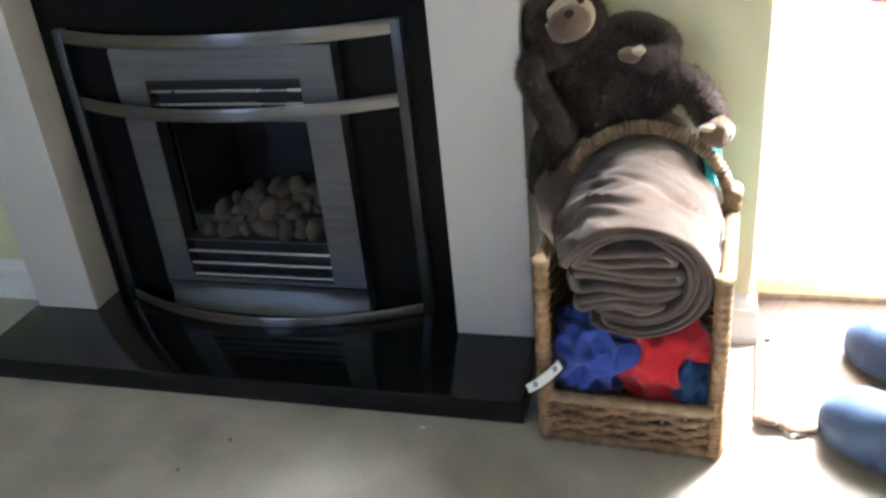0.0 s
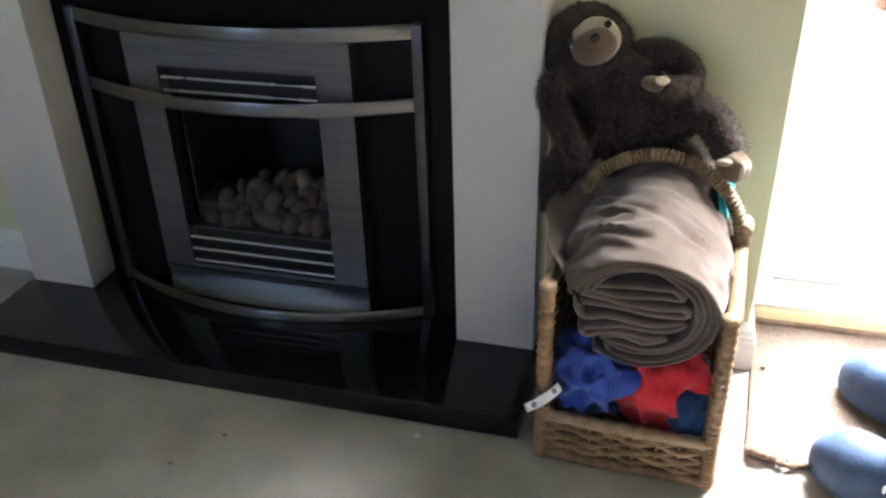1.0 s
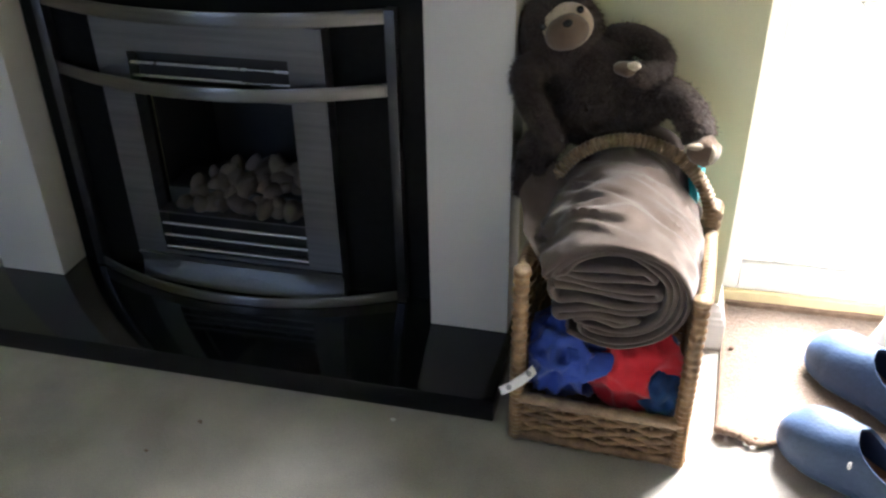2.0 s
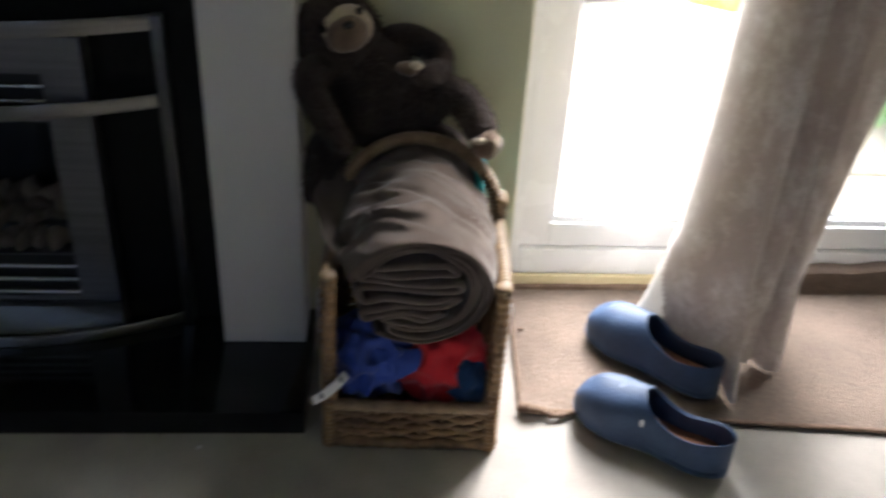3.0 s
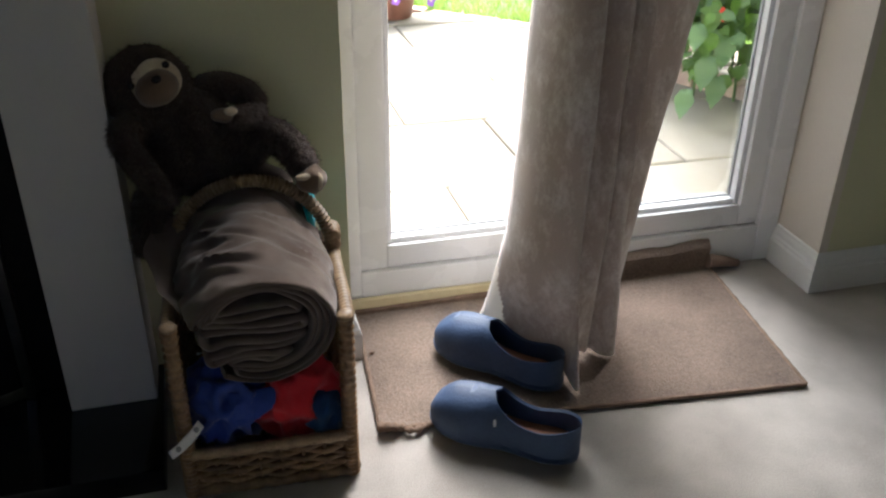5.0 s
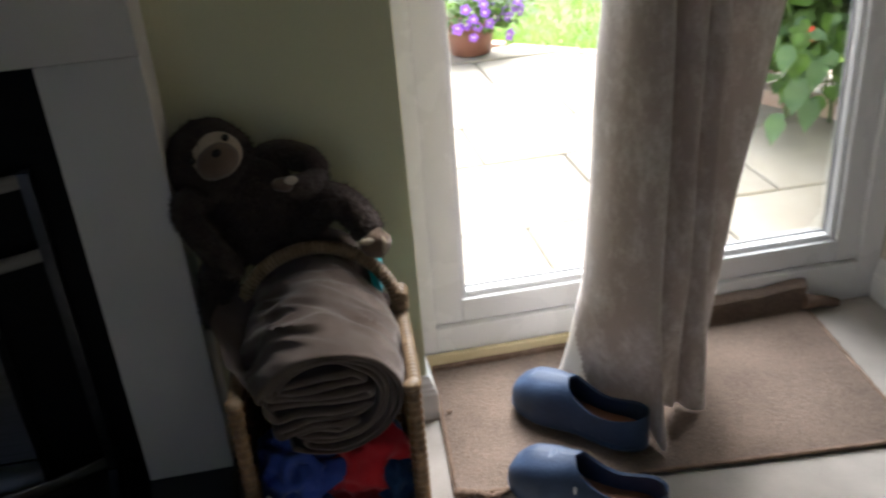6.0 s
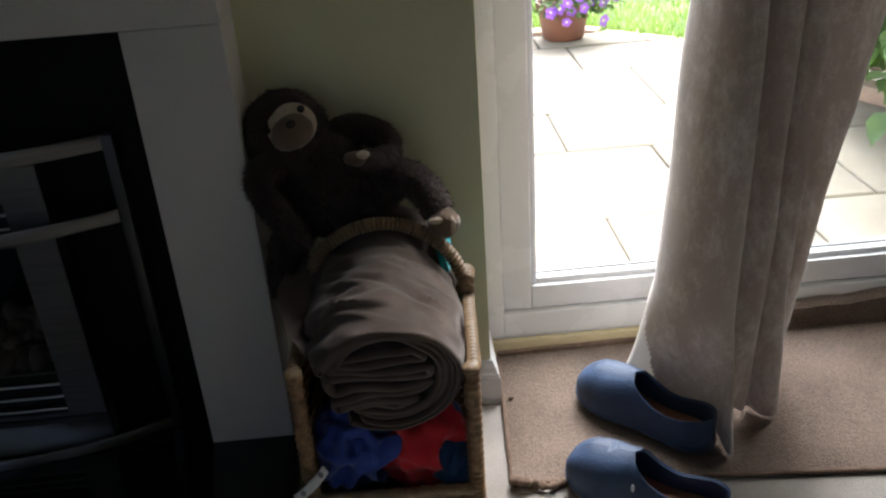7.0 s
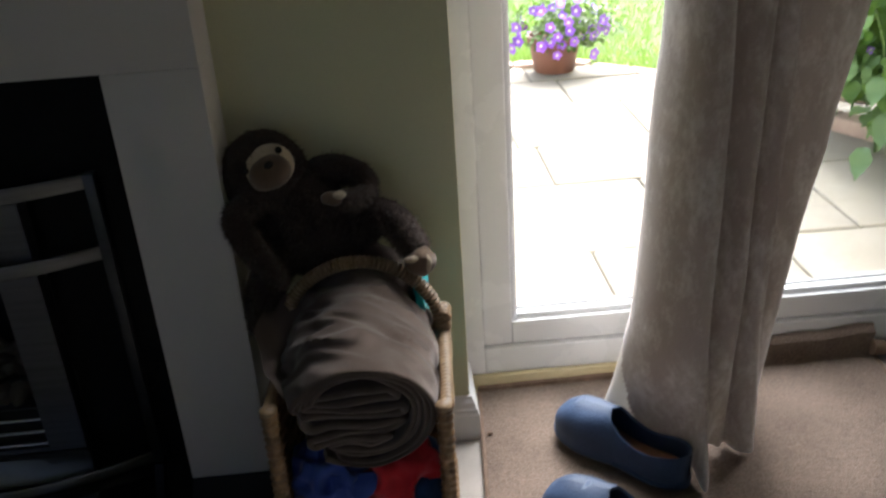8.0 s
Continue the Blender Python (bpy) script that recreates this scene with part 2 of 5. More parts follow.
def add_box(bm, x0, x1, y0, y1, z0, z1, bevel=0.0, seg=2, mi=0):
    vs = [bm.verts.new(p) for p in ((x0, y0, z0), (x1, y0, z0), (x1, y1, z0), (x0, y1, z0), (x0, y0, z1), (x1, y0, z1), (x1, y1, z1), (x0, y1, z1))]
    fs = [bm.faces.new([vs[i] for i in q]) for q in ((0, 3, 2, 1), (4, 5, 6, 7), (0, 1, 5, 4), (1, 2, 6, 5), (2, 3, 7, 6), (3, 0, 4, 7))]
    for f in fs:
        f.material_index = mi
    if bevel:
        edges = {e for f in fs for e in f.edges}
        bmesh.ops.bevel(bm, geom=list(edges), offset=bevel, segments=seg, profile=0.6, affect="EDGES")
    return bm


def box(x0, x1, y0, y1, z0, z1, bevel=0.0, seg=2):
    return add_box(bmesh.new(), x0, x1, y0, y1, z0, z1, bevel, seg)


def holed(x0, x1, z0, z1, holes, y0, y1):
    """A slab in the x-z plane from y0 to y1 with rectangular openings (x0, x1, z0, z1) through it."""
    xs = sorted({x0, x1, *(v for h in holes for v in h[:2])})
    zs = sorted({z0, z1, *(v for h in holes for v in h[2:])})
    xs, zs = [v for v in xs if x0 <= v <= x1], [v for v in zs if z0 <= v <= z1]

    def solid(i, j):
        if not (0 <= i < len(xs) - 1 and 0 <= j < len(zs) - 1):
            return False
        cx, cz = (xs[i] + xs[i + 1]) / 2, (zs[j] + zs[j + 1]) / 2
        return not any(h[0] < cx < h[1] and h[2] < cz < h[3] for h in holes)
    bm, made = bmesh.new(), {}

    def v(i, j, y):
        if (i, j, y) not in made:
            made[(i, j, y)] = bm.verts.new((xs[i], y, zs[j]))
        return made[(i, j, y)]
    for i in range(len(xs) - 1):
        for j in range(len(zs) - 1):
            if not solid(i, j):
                continue
            for y in (y0, y1):
                bm.faces.new([v(i, j, y), v(i + 1, j, y), v(i + 1, j + 1, y), v(i, j + 1, y)])
            for di, dj, a, b in ((-1, 0, (i, j), (i, j + 1)), (1, 0, (i + 1, j), (i + 1, j + 1)), (0, -1, (i, j), (i + 1, j)), (0, 1, (i, j + 1), (i + 1, j + 1))):
                if not solid(i + di, j + dj):
                    bm.faces.new([v(*a, y0), v(*b, y0), v(*b, y1), v(*a, y1)])
    return bm


def curve_points(keys, count):
    """Catmull-Rom points through the keys."""
    keys = [Vector(k) for k in keys]
    keys = [2 * keys[0] - keys[1], *keys, 2 * keys[-1] - keys[-2]]
    out = []
    for i in range(count):
        f = i / (count - 1) * (len(keys) - 3)
        k = min(int(f), len(keys) - 4)
        t = f - k
        a, b, c, d = keys[k:k + 4]
        out.append(0.5 * (2 * b + (c - a) * t + (2 * a - 5 * b + 4 * c - d) * t * t + (3 * b - a - 3 * c + d) * t ** 3))
    return out


def add_tube(bm, points, radius, sides=6, mi=0, caps=True, flat=1.0):
    """A tube along points; radius is a number or a function of the index. flat squashes it across."""
    points = [Vector(p) for p in points]
    rings, side = [], None
    for i, p in enumerate(points):
        d = (points[min(i + 1, len(points) - 1)] - points[max(i - 1, 0)]).normalized()
        if side is None:
            side = d.orthogonal().normalized()
        side = (side - d * side.dot(d)).normalized()
        up = d.cross(side)
        r = radius(i) if callable(radius) else radius
        rings.append([bm.verts.new(p + r * (math.cos(a) * side + flat * math.sin(a) * up)) for a in (2 * math.pi * k / sides for k in range(sides))])
    for a, b in zip(rings, rings[1:]):
        for k in range(sides):
            bm.faces.new([a[k], a[(k + 1) % sides], b[(k + 1) % sides], b[k]]).material_index = mi
    if caps:
        bm.faces.new(rings[0]).material_index = mi
        bm.faces.new(rings[-1][::-1]).material_index = mi
    return bm


def add_blob(bm, centre, axes, seg=20, mi=0, rough=0.0, freq=20.0):
    """An ellipsoid; axes are three vectors. rough: uneven relief in metres."""
    c = Vector(centre)
    ax = [Vector(a) for a in axes]
    rows = seg // 2
    grid = []
    for i in range(1, rows):
        th = math.pi * i / rows
        ring = []
        for k in range(seg):
            ph = 2 * math.pi * k / seg
            q = c + math.sin(th) * (math.cos(ph) * ax[0] + math.sin(ph) * ax[1]) + math.cos(th) * ax[2]
            if rough:
                q += (q - c).normalized() * rough * noise.noise(q * freq)
            ring.append(bm.verts.new(q))
        grid.append(ring)
    top, bottom = bm.verts.new(c + ax[2]), bm.verts.new(c - ax[2])
    for a, b in zip(grid, grid[1:]):
        for k in range(seg):
            bm.faces.new([a[k], a[(k + 1) % seg], b[(k + 1) % seg], b[k]]).material_index = mi
    for k in range(seg):
        bm.faces.new([top, grid[0][(k + 1) % seg], grid[0][k]]).material_index = mi
        bm.faces.new([bottom, grid[-1][k], grid[-1][(k + 1) % seg]]).material_index = mi
    return bm


def ball_axes(rx, ry, rz):
    return ((rx, 0, 0), (0, ry, 0), (0, 0, rz))


def moulding(outline, points):
    """Sweeps a moulding outline (distance out, height) along wall corners in plan, mitred; the room lies to the right of the way."""
    bm, pts, rings = bmesh.new(), [Vector(p) for p in points], []
    dirs = [(b - a).normalized() for a, b in zip(pts, pts[1:])]
    for i, p in enumerate(pts):
        n0, n1 = (Vector((d.y, -d.x)) for d in (dirs[max(i - 1, 0)], dirs[min(i, len(dirs) - 1)]))
        m = (n0 + n1).normalized()
        m /= m.dot(n0)
        rings.append([bm.verts.new((p.x + m.x * u, p.y + m.y * u, w)) for u, w in outline])
    for a, b in zip(rings, rings[1:]):
        for i in range(len(outline)):
            j = (i + 1) % len(outline)
            bm.faces.new([a[i], a[j], b[j], b[i]])
    bm.faces.new(rings[0]), bm.faces.new(rings[-1][::-1])
    return bm


# ---- the room ----
ROOM_X0, ROOM_X1, ROOM_Y0, CEIL = -2.6, 2.6, -4.0, 2.4
OUT_Y = 0.42       # outer face of the wall
part("floor", box(ROOM_X0, ROOM_X1, ROOM_Y0, OUT_Y - 0.05, -0.12, 0.0), CARPET)
tagged(bpy.data.objects["floor"], "pale beige cut-pile carpet, slightly marked", "floor", kind="structure")
FIRE_HOLE = (-0.78, -0.425, 0.05, 0.61)
wall = part("wall_north", holed(ROOM_X0, ROOM_X1, 0.0, CEIL, [(DOOR_X0, DOOR_X1, 0.0, DOOR_TOP), FIRE_HOLE], WALL_Y, OUT_Y), WALL_GREEN)
tagged(wall, "sage green painted wall with fireplace and doors", "wall", kind="structure")
# cream plaster lining of the door reveal
bm = bmesh.new()
add_box(bm, DOOR_X1 - 0.004, DOOR_X1 + 0.02, WALL_Y - 0.003, DOOR_Y + 0.07, 0.0, DOOR_TOP)
tagged(part("reveal_right", bm, WALL_CREAM), "cream painted door reveal", "wall", kind="structure")
tagged(part("wall_west", box(ROOM_X0 - 0.1, ROOM_X0, ROOM_Y0, OUT_Y, 0, CEIL), WALL_CREAM), "plain cream painted wall", "wall", kind="structure")
tagged(part("wall_east", box(ROOM_X1, ROOM_X1 + 0.1, ROOM_Y0, OUT_Y, 0, CEIL), WALL_GREEN), "plain green painted wall", "wall", kind="structure")
tagged(part("wall_south", holed(ROOM_X0, ROOM_X1, 0, CEIL, [(-2.25, -1.62, 0.9, 2.05), (-0.22, 0.0, 0.9, 2.05)], ROOM_Y0 - 0.12, ROOM_Y0), WALL_CREAM), "plain cream wall with two window openings", "wall", kind="structure")
tagged(part("ceiling", box(ROOM_X0, ROOM_X1, ROOM_Y0, OUT_Y, CEIL, CEIL + 0.1), CEIL_WHITE), "plain white ceiling", "ceiling", kind="structure")

SKIRT = [(0, 0), (0.018, 0), (0.018, 0.062), (0.015, 0.068), (0.015, 0.074), (0.012, 0.078), (0.010, 0.088), (0.006, 0.096), (0.004, 0.102), (0, 0.104)]
bm = moulding(SKIRT, [(ROOM_X0, WALL_Y), (-1.178, WALL_Y)])
tagged(part("baseboard_1", bm, TRIM_WHITE), "white moulded skirting board beside the fireplace", "skirting board", kind="structure")
bm = moulding(SKIRT, [(0.014, WALL_Y), (DOOR_X0, WALL_Y), (DOOR_X0, DOOR_Y)])
tagged(part("baseboard_2", bm, TRIM_WHITE), "white moulded skirting board ending at the door", "skirting board", kind="structure")
bm = moulding(SKIRT, [(DOOR_X1 - 0.004, DOOR_Y), (DOOR_X1 - 0.004, WALL_Y - 0.003), (ROOM_X1, WALL_Y - 0.003)])
tagged(part("baseboard_3", bm, TRIM_WHITE), "white moulded skirting board round the wall corner", "skirting board", kind="structure")


# ---- french doors ----
def bar_frame(x0, x1, z0, z1, w, y0, y1, bottom=None, bevel=0.004, left=None):
    """Four butted bars round an opening."""
    bm = bmesh.new()
    wb = w if bottom is None else bottom
    wl = w if left is None else left
    add_box(bm, x0, x0 + wl, y0, y1, z0, z1, bevel)
    add_box(bm, x1 - w, x1, y0, y1, z0, z1, bevel)
    add_box(bm, x0 + wl, x1 - w, y0 + 0.001, y1, z0, z0 + wb, bevel)
    add_box(bm, x0 + wl, x1 - w, y0 + 0.001, y1, z1 - w, z1, bevel)
    return bm


door = thing("door_1", ((DOOR_X0 + DOOR_X1) / 2, DOOR_Y, 0), "closed white uPVC french doors with full glass panes", "door", kind="structure")
FX0, FX1 = DOOR_X0 + 0.002, DOOR_X1 - 0.006
part("door_frame", bar_frame(FX0, FX1, 0.0, DOOR_TOP - 0.002, 0.058, DOOR_Y, DOOR_Y + 0.07, 0.104, left=0.050), UPVC, door, smooth=30)
MID = (FX0 + FX1) / 2
for a, b, wl in ((FX0 + 0.0505, MID - 0.003, 0.065), (MID + 0.003, FX1 - 0.0585, 0.058)):
    z0, z1 = 0.107, DOOR_TOP - 0.062
    leaf = part("sash", bar_frame(a, b, z0, z1, 0.058, DOOR_Y + 0.012, DOOR_Y + 0.075, bevel=0.005, left=wl), UPVC, door, smooth=30)
    a += wl - 0.058
    part("glazing_bead", bar_frame(a + 0.056, b - 0.056, z0 + 0.056, z1 - 0.056, 0.016, DOOR_Y + 0.024, DOOR_Y + 0.055, bevel=0.006), UPVC, leaf, smooth=40)
    part("gasket", bar_frame(a + 0.071, b - 0.071, z0 + 0.071, z1 - 0.071, 0.004, DOOR_Y + 0.046, DOOR_Y + 0.056, bevel=0), GASKET, leaf)
    pane = part("glass_pane", box(a + 0.070, b - 0.070, DOOR_Y + 0.048, DOOR_Y + 0.052, z0 + 0.070, z1 - 0.070), GLASS, leaf, "clear glass pane")
    pane.visible_shadow = False
part("threshold_strip", box(FX0 + 0.01, MID - 0.05, DOOR_Y - 0.016, DOOR_Y - 0.002, 0.0, 0.044, 0.004), CREAM_STRIP, door, "cream threshold strip", smooth=30)

# ---- fireplace ----
SX0, SX1 = -1.174, 0.0
LEG = 0.159
PANEL_Y = 0.086
hearth = tagged(part("hearth", box(SX0 - 0.012, SX1 + 0.012, -0.208, WALL_Y - 0.001, 0, 0.05, 0.004), GRANITE, smooth=30), "polished black granite hearth slab on the carpet", "hearth")
surround = thing("fire_surround", ((SX0 + SX1) / 2, 0.06, 0.05), "plain white fireplace surround standing on black hearth", "fireplace surround")
for a in (SX0, SX1 - LEG):
    part("leg", box(a, a + LEG, 0.0, WALL_Y, 0.0505, 0.862, 0.003), SURROUND, surround, smooth=30)
part("header", box(SX0, SX1, 0.0, WALL_Y, 0.8624, 1.06, 0.003), SURROUND, surround, smooth=30)
part("mantel_shelf", box(SX0 - 0.06, SX1 + 0.06, -0.06, WALL_Y, 1.0605, 1.10, 0.006), SURROUND, surround, smooth=30)
part("back_panel", holed(SX0 + LEG, SX1 - LEG, 0.0505, 0.862, [FIRE_HOLE], PANEL_Y, PANEL_Y + 0.03), PANEL_BLACK, surround, "honed black granite back panel")

FXA, FXB = -0.838, -0.363     # steel fascia
GX0, GX1 = -0.770, -0.435     # its opening
FY = 0.045
fire = thing("gas_fire", ((FXA + FXB) / 2, FY, 0.05), "inset gas fire with steel fascia and bowed nickel rails", "gas fire")
fascia = part("fascia", holed(FXA, FXB, 0.117, 0.640, [(GX0, GX1, 0.126, 0.219), (GX0, GX1, 0.222, 0.49), (GX0, GX1, 0.503, 0.576)], FY, PANEL_Y - 0.001), STEEL, fire, "brushed dark steel fascia")
X0, X1, Y0, Y1, Z0, Z1 = GX0 - 0.008, GX1 + 0.008, PANEL_Y + 0.03, 0.36, 0.06, 0.60
part("firebox_back", box(X0, X1, Y1 - 0.01, Y1, Z0, Z1), FIRE_BLACK, fire, "sooty black firebox")
part("firebox_side", box(X0, X0 + 0.005, Y0, Y1 - 0.01, Z0, Z1), FIRE_BLACK, fire)
part("firebox_side", box(X1 - 0.005, X1, Y0, Y1 - 0.01, Z0, Z1), FIRE_BLACK, fire)
part("firebox_top", box(X0 + 0.005, X1 - 0.005, Y0, Y1 - 0.01, Z1 - 0.005, Z1), FIRE_BLACK, fire)
part("firebox_base", box(X0 + 0.005, X1 - 0.005, FY + 0.04, Y1 - 0.01, 0.19, 0.20), FIRE_BLACK, fire)
for z in (0.524, 0.551):
    part("grille_bar", add_tube(bmesh.new(), [(GX0 + 0.001, FY + 0.008, z), (GX1 - 0.001, FY + 0.008, z)], 0.0030, 10), BAR_STEEL, fascia, "bright steel grille bar", smooth=60)
for z in (0.132, 0.161, 0.190, 0.219):
    part("grille_bar", add_tube(bmesh.new(), [(GX0 + 0.001, FY + 0.006, z), (GX1 - 0.001, FY + 0.006, z)], 0.0030, 10), BAR_STEEL, fascia, "bright steel grille bar", smooth=60)
part("grille_backing", box(GX0 + 0.001, GX1 - 0.001, FY + 0.03, FY + 0.036, 0.127, 0.219), FIRE_BLACK, fascia)
part("grille_backing", box(GX0 + 0.001, GX1 - 0.001, FY + 0.03, FY + 0.036, 0.503, 0.576), FIRE_BLACK, fire)


def bowed(x0, x1, y_end, y_mid, z0, z1, thick, steps=36):
    """A strip with a softly convex face, bent forward in an arc between two ends."""
    bm, rings = bmesh.new(), []
    face = [(k / 8, 0.0014 * (1 - (2 * k / 8 - 1) ** 4)) for k in range(9)]
    for i in range(steps + 1):
        u = -1 + 2 * i / steps
        x = (x0 + x1) / 2 + u * (x1 - x0) / 2
        y = y_end + (y_mid - y_end) * (1 - u * u)
        ring = [(x, y + 0.0042 - bulge, z0 + (z1 - z0) * f) for f, bulge in face]
        ring += [(x, y + 0.0042 + thick, z1), (x, y + 0.0042 + thick, z0)]
        rings.append([bm.verts.new(p) for p in ring])
    n = len(rings[0])
    for a, b in zip(rings, rings[1:]):
        for k in range(n):
            bm.faces.new([a[k], a[(k + 1) % n], b[(k + 1) % n], b[k]])
    bm.faces.new(rings[0]), bm.faces.new(rings[-1][::-1])
    return bm


# hollowed tray panel under the fascia, its foot bowed a little forward
bm, rings = bmesh.new(), []
for i in range(25):
    u = -1 + i / 12
    x = (FXA + FXB) / 2 + u * (FXB - FXA) / 2
    bulge = 0.022 * (1 - u * u)
    rings.append([bm.verts.new((x, FY + dy - bulge * k, z)) for dy, k, z in ((-0.003, 0, 0.1145), (-0.003, 0.0, 0.112), (0.006, 0.15, 0.098), (0.006, 0.5, 0.080), (0.002, 0.85, 0.064), (-0.004, 1.0, 0.0515), (0.04, 0, 0.0515), (0.04, 0, 0.1145))])
for a, b in zip(rings, rings[1:]):
    for k in range(8):
        bm.faces.new([a[k], a[(k + 1) % 8], b[(k + 1) % 8], b[k]])
bm.faces.new(rings[0]), bm.faces.new(rings[-1][::-1])
part("tray", bm, TRAY, fire, "hollowed grey metal tray panel", smooth=40)
RX0, RX1 = -0.968, -0.228
part("top_rail", bowed(RX0, RX1, 0.068, -0.022, 0.652, 0.679, 0.004), CHROME, fire, "bowed brushed nickel rail", smooth=40)
part("middle_rail", bowed(RX0 + 0.010, RX1 - 0.024, 0.068, -0.020, 0.510, 0.536, 0.004), CHROME, fire, "bowed brushed nickel rail", smooth=40)
part("bottom_rail", bowed(RX0, RX1 - 0.010, 0.068, -0.030, 0.051, 0.074, 0.004), CHROME, fire, "bowed brushed nickel rail", smooth=40)
for x in (RX0, RX1 - 0.020):
    part("side_post", box(x, x + 0.020, 0.060, PANEL_Y - 0.001, 0.051, 0.678, 0.003), POST_STEEL, fire, "dark steel upright", smooth=30)

# pebbles of the fire bed
rnd = random.Random(4)
pebble_shapes = []
for k in range(5):
    bm = add_blob(bmesh.new(), (rnd.uniform(-9, 9), 0, 0), ball_axes(1, 1, 1), 10, 0, 0.35, 1.3)
    c = sum((v.co for v in bm.verts), Vector()) / len(bm.verts)
    bmesh.ops.translate(bm, verts=bm.verts, vec=-c)
    pebble_shapes.append(mesh_of("pebble", bm, COAL, 180))
for row, (y, z, n) in enumerate(((0.076, 0.228, 9), (0.094, 0.240, 9), (0.114, 0.254, 9), (0.138, 0.272, 8), (0.160, 0.290, 7))):
    for k in range(n):
        p = part("pebble", pebble_shapes[rnd.randrange(5)], None, fire)
        s = rnd.uniform(0.015, 0.024)
        x = GX0 + 0.035 + 0.014 * row + (GX1 - GX0 - 0.055 - 0.014 * row) * (k + rnd.uniform(0.2, 0.8)) / n + (0.03 if row == 4 else 0)
        p.matrix_basis = Matrix.LocRotScale((x, y + rnd.uniform(-0.008, 0.008), z + rnd.uniform(-0.006, 0.01)), Euler((rnd.uniform(0, 6), rnd.uniform(0, 6), rnd.uniform(0, 6))), (s * 1.35, s, s * 0.9))
part("ember_bed", box(GX0 + 0.002, GX1 - 0.002, 0.09, 0.20, 0.201, 0.26, 0.01), FIRE_BLACK, fire)

# ---- wicker basket ----
BX0, BX1, BY0, BY1, BZ = 0.060, 0.349, -0.238, 0.035, 0.345
basket = thing("wicker_basket", ((BX0 + BX1) / 2, (BY0 + BY1) / 2, 0), "brown rattan basket with low front and arched back, overfilled", "basket")


def weave(p0, along, width, z0, z1, pitch=0.0105, gap=0.034, thick=0.0062):
    """Strands woven round upright stakes on one side of the basket, from p0 along a direction."""
    p0, along = Vector(p0), Vector(along)
    out = Vector((along.y, -along.x, 0))
    stakes = max(3, int(width / gap))
    for k in range(stakes + 1):
        q = p0 + along * (width * k / stakes)
        part("stake", add_tube(bmesh.new(), [q + Vector((0, 0, z0)), q + Vector((0, 0, z1))], 0.0035, 5), WICKER, basket, smooth=60)
    for r in range(int((z1 - z0) / pitch)):
        z = z0 + (r + 0.5) * pitch
        pts = []
        for i in range(stakes * 4 + 1):
            f = i / (stakes * 4)
            w = math.cos(math.pi * f * stakes + math.pi * (r % 2))
            j = noise.noise(Vector((f * 9, r * 3.1, width * 40)))
            pts.append(p0 + along * (width * f) + out * (w * 0.0046) + Vector((0, 0, z + j * 0.0040)))
        size = thick * (0.9 + 0.3 * noise.noise(Vector((r, 2.2, width))))
        part("strand", add_tube(bmesh.new(), pts, size, 6, flat=0.78), WICKER, basket, smooth=60)


def wrapped(points, radius, pitch=0.009, sides=10, ridge=0.16):
    """A rail bound with flat cane: one ridge each turn."""
    total = sum((Vector(b) - Vector(a)).length for a, b in zip(points, points[1:]))
    n = max(6, int(total / pitch) * 4)
    pts = curve_points(points, n + 1)
    return add_tube(bmesh.new(), pts, lambda i: radius * (1 - ridge * (0.5 + 0.5 * math.cos(2 * math.pi * i / 4)) + 0.05 * noise.noise(Vector((i * 0.21, radius * 90, total * 3)))), sides)


weave((BX0 + 0.012, BY0, 0), (1, 0, 0), BX1 - BX0 - 0.024, 0.02, 0.086)
weave((BX0, BY0 + 0.012, 0), (0, 1, 0), BY1 - BY0 - 0.02, 0.02, BZ - 0.012)
weave((BX1, BY0 + 0.012, 0), (0, 1, 0), BY1 - BY0 - 0.02, 0.02, BZ - 0.012)
weave((BX0 + 0.012, BY1, 0), (1, 0, 0), BX1 - BX0 - 0.024, 0.02, BZ + 0.02)
part("base", box(BX0 + 0.006, BX1 - 0.006, BY0 + 0.006, BY1 - 0.006, 0.012, 0.022, 0.003), WICKER, basket)
for x, h in ((BX0 + 0.004, BZ + 0.012), (BX1 - 0.002, BZ)):
    post = part("corner_post", wrapped([(x, BY0, 0.0), (x, BY0, h * 0.4), (x + 0.001, BY0 - 0.001, h)], 0.0150, 0.012, ridge=0.24), WICKER, basket, smooth=60)
    part("corner_post", wrapped([(x, BY1, 0.0), (x, BY1, h * 0.5), (x, BY1, h)], 0.0125, 0.016, ridge=0.10), WICKER, basket, smooth=60)
    part("post_cap", add_blob(bmesh.new(), (x + 0.001, BY0 - 0.001, h), ball_axes(0.0152, 0.0152, 0.009), 12, 0, 0.003, 70), WICKER_PALE, post, "pale bound cane knot", smooth=180)
for z, r in ((0.012, 0.0125), (0.094, 0.0115)):
    part("front_rail", wrapped([(BX0, BY0 - 0.002, z), ((BX0 + BX1) / 2, BY0 - 0.003, z - 0.001), (BX1, BY0 - 0.002, z)], r, 0.026, ridge=0.14), WICKER_PALE if z > 0.05 else WICKER, basket, smooth=60)
for x in (BX0, BX1 + 0.004):
    part("bottom_rail", wrapped([(x, BY0, 0.012), (x, -0.1, 0.012), (x, BY1, 0.012)], 0.0115, 0.017, ridge=0.09), WICKER, basket, smooth=60)
    part("side_rail", wrapped([(x, BY0 + 0.005, BZ - 0.006), (x + 0.001, -0.1, BZ - 0.003), (x, BY1, BZ - 0.004)], 0.0125, 0.010), WICKER_PALE, basket, "pale cane-bound top rail", smooth=60)
ARCH_C = (BX0 + BX1) / 2 + 0.002
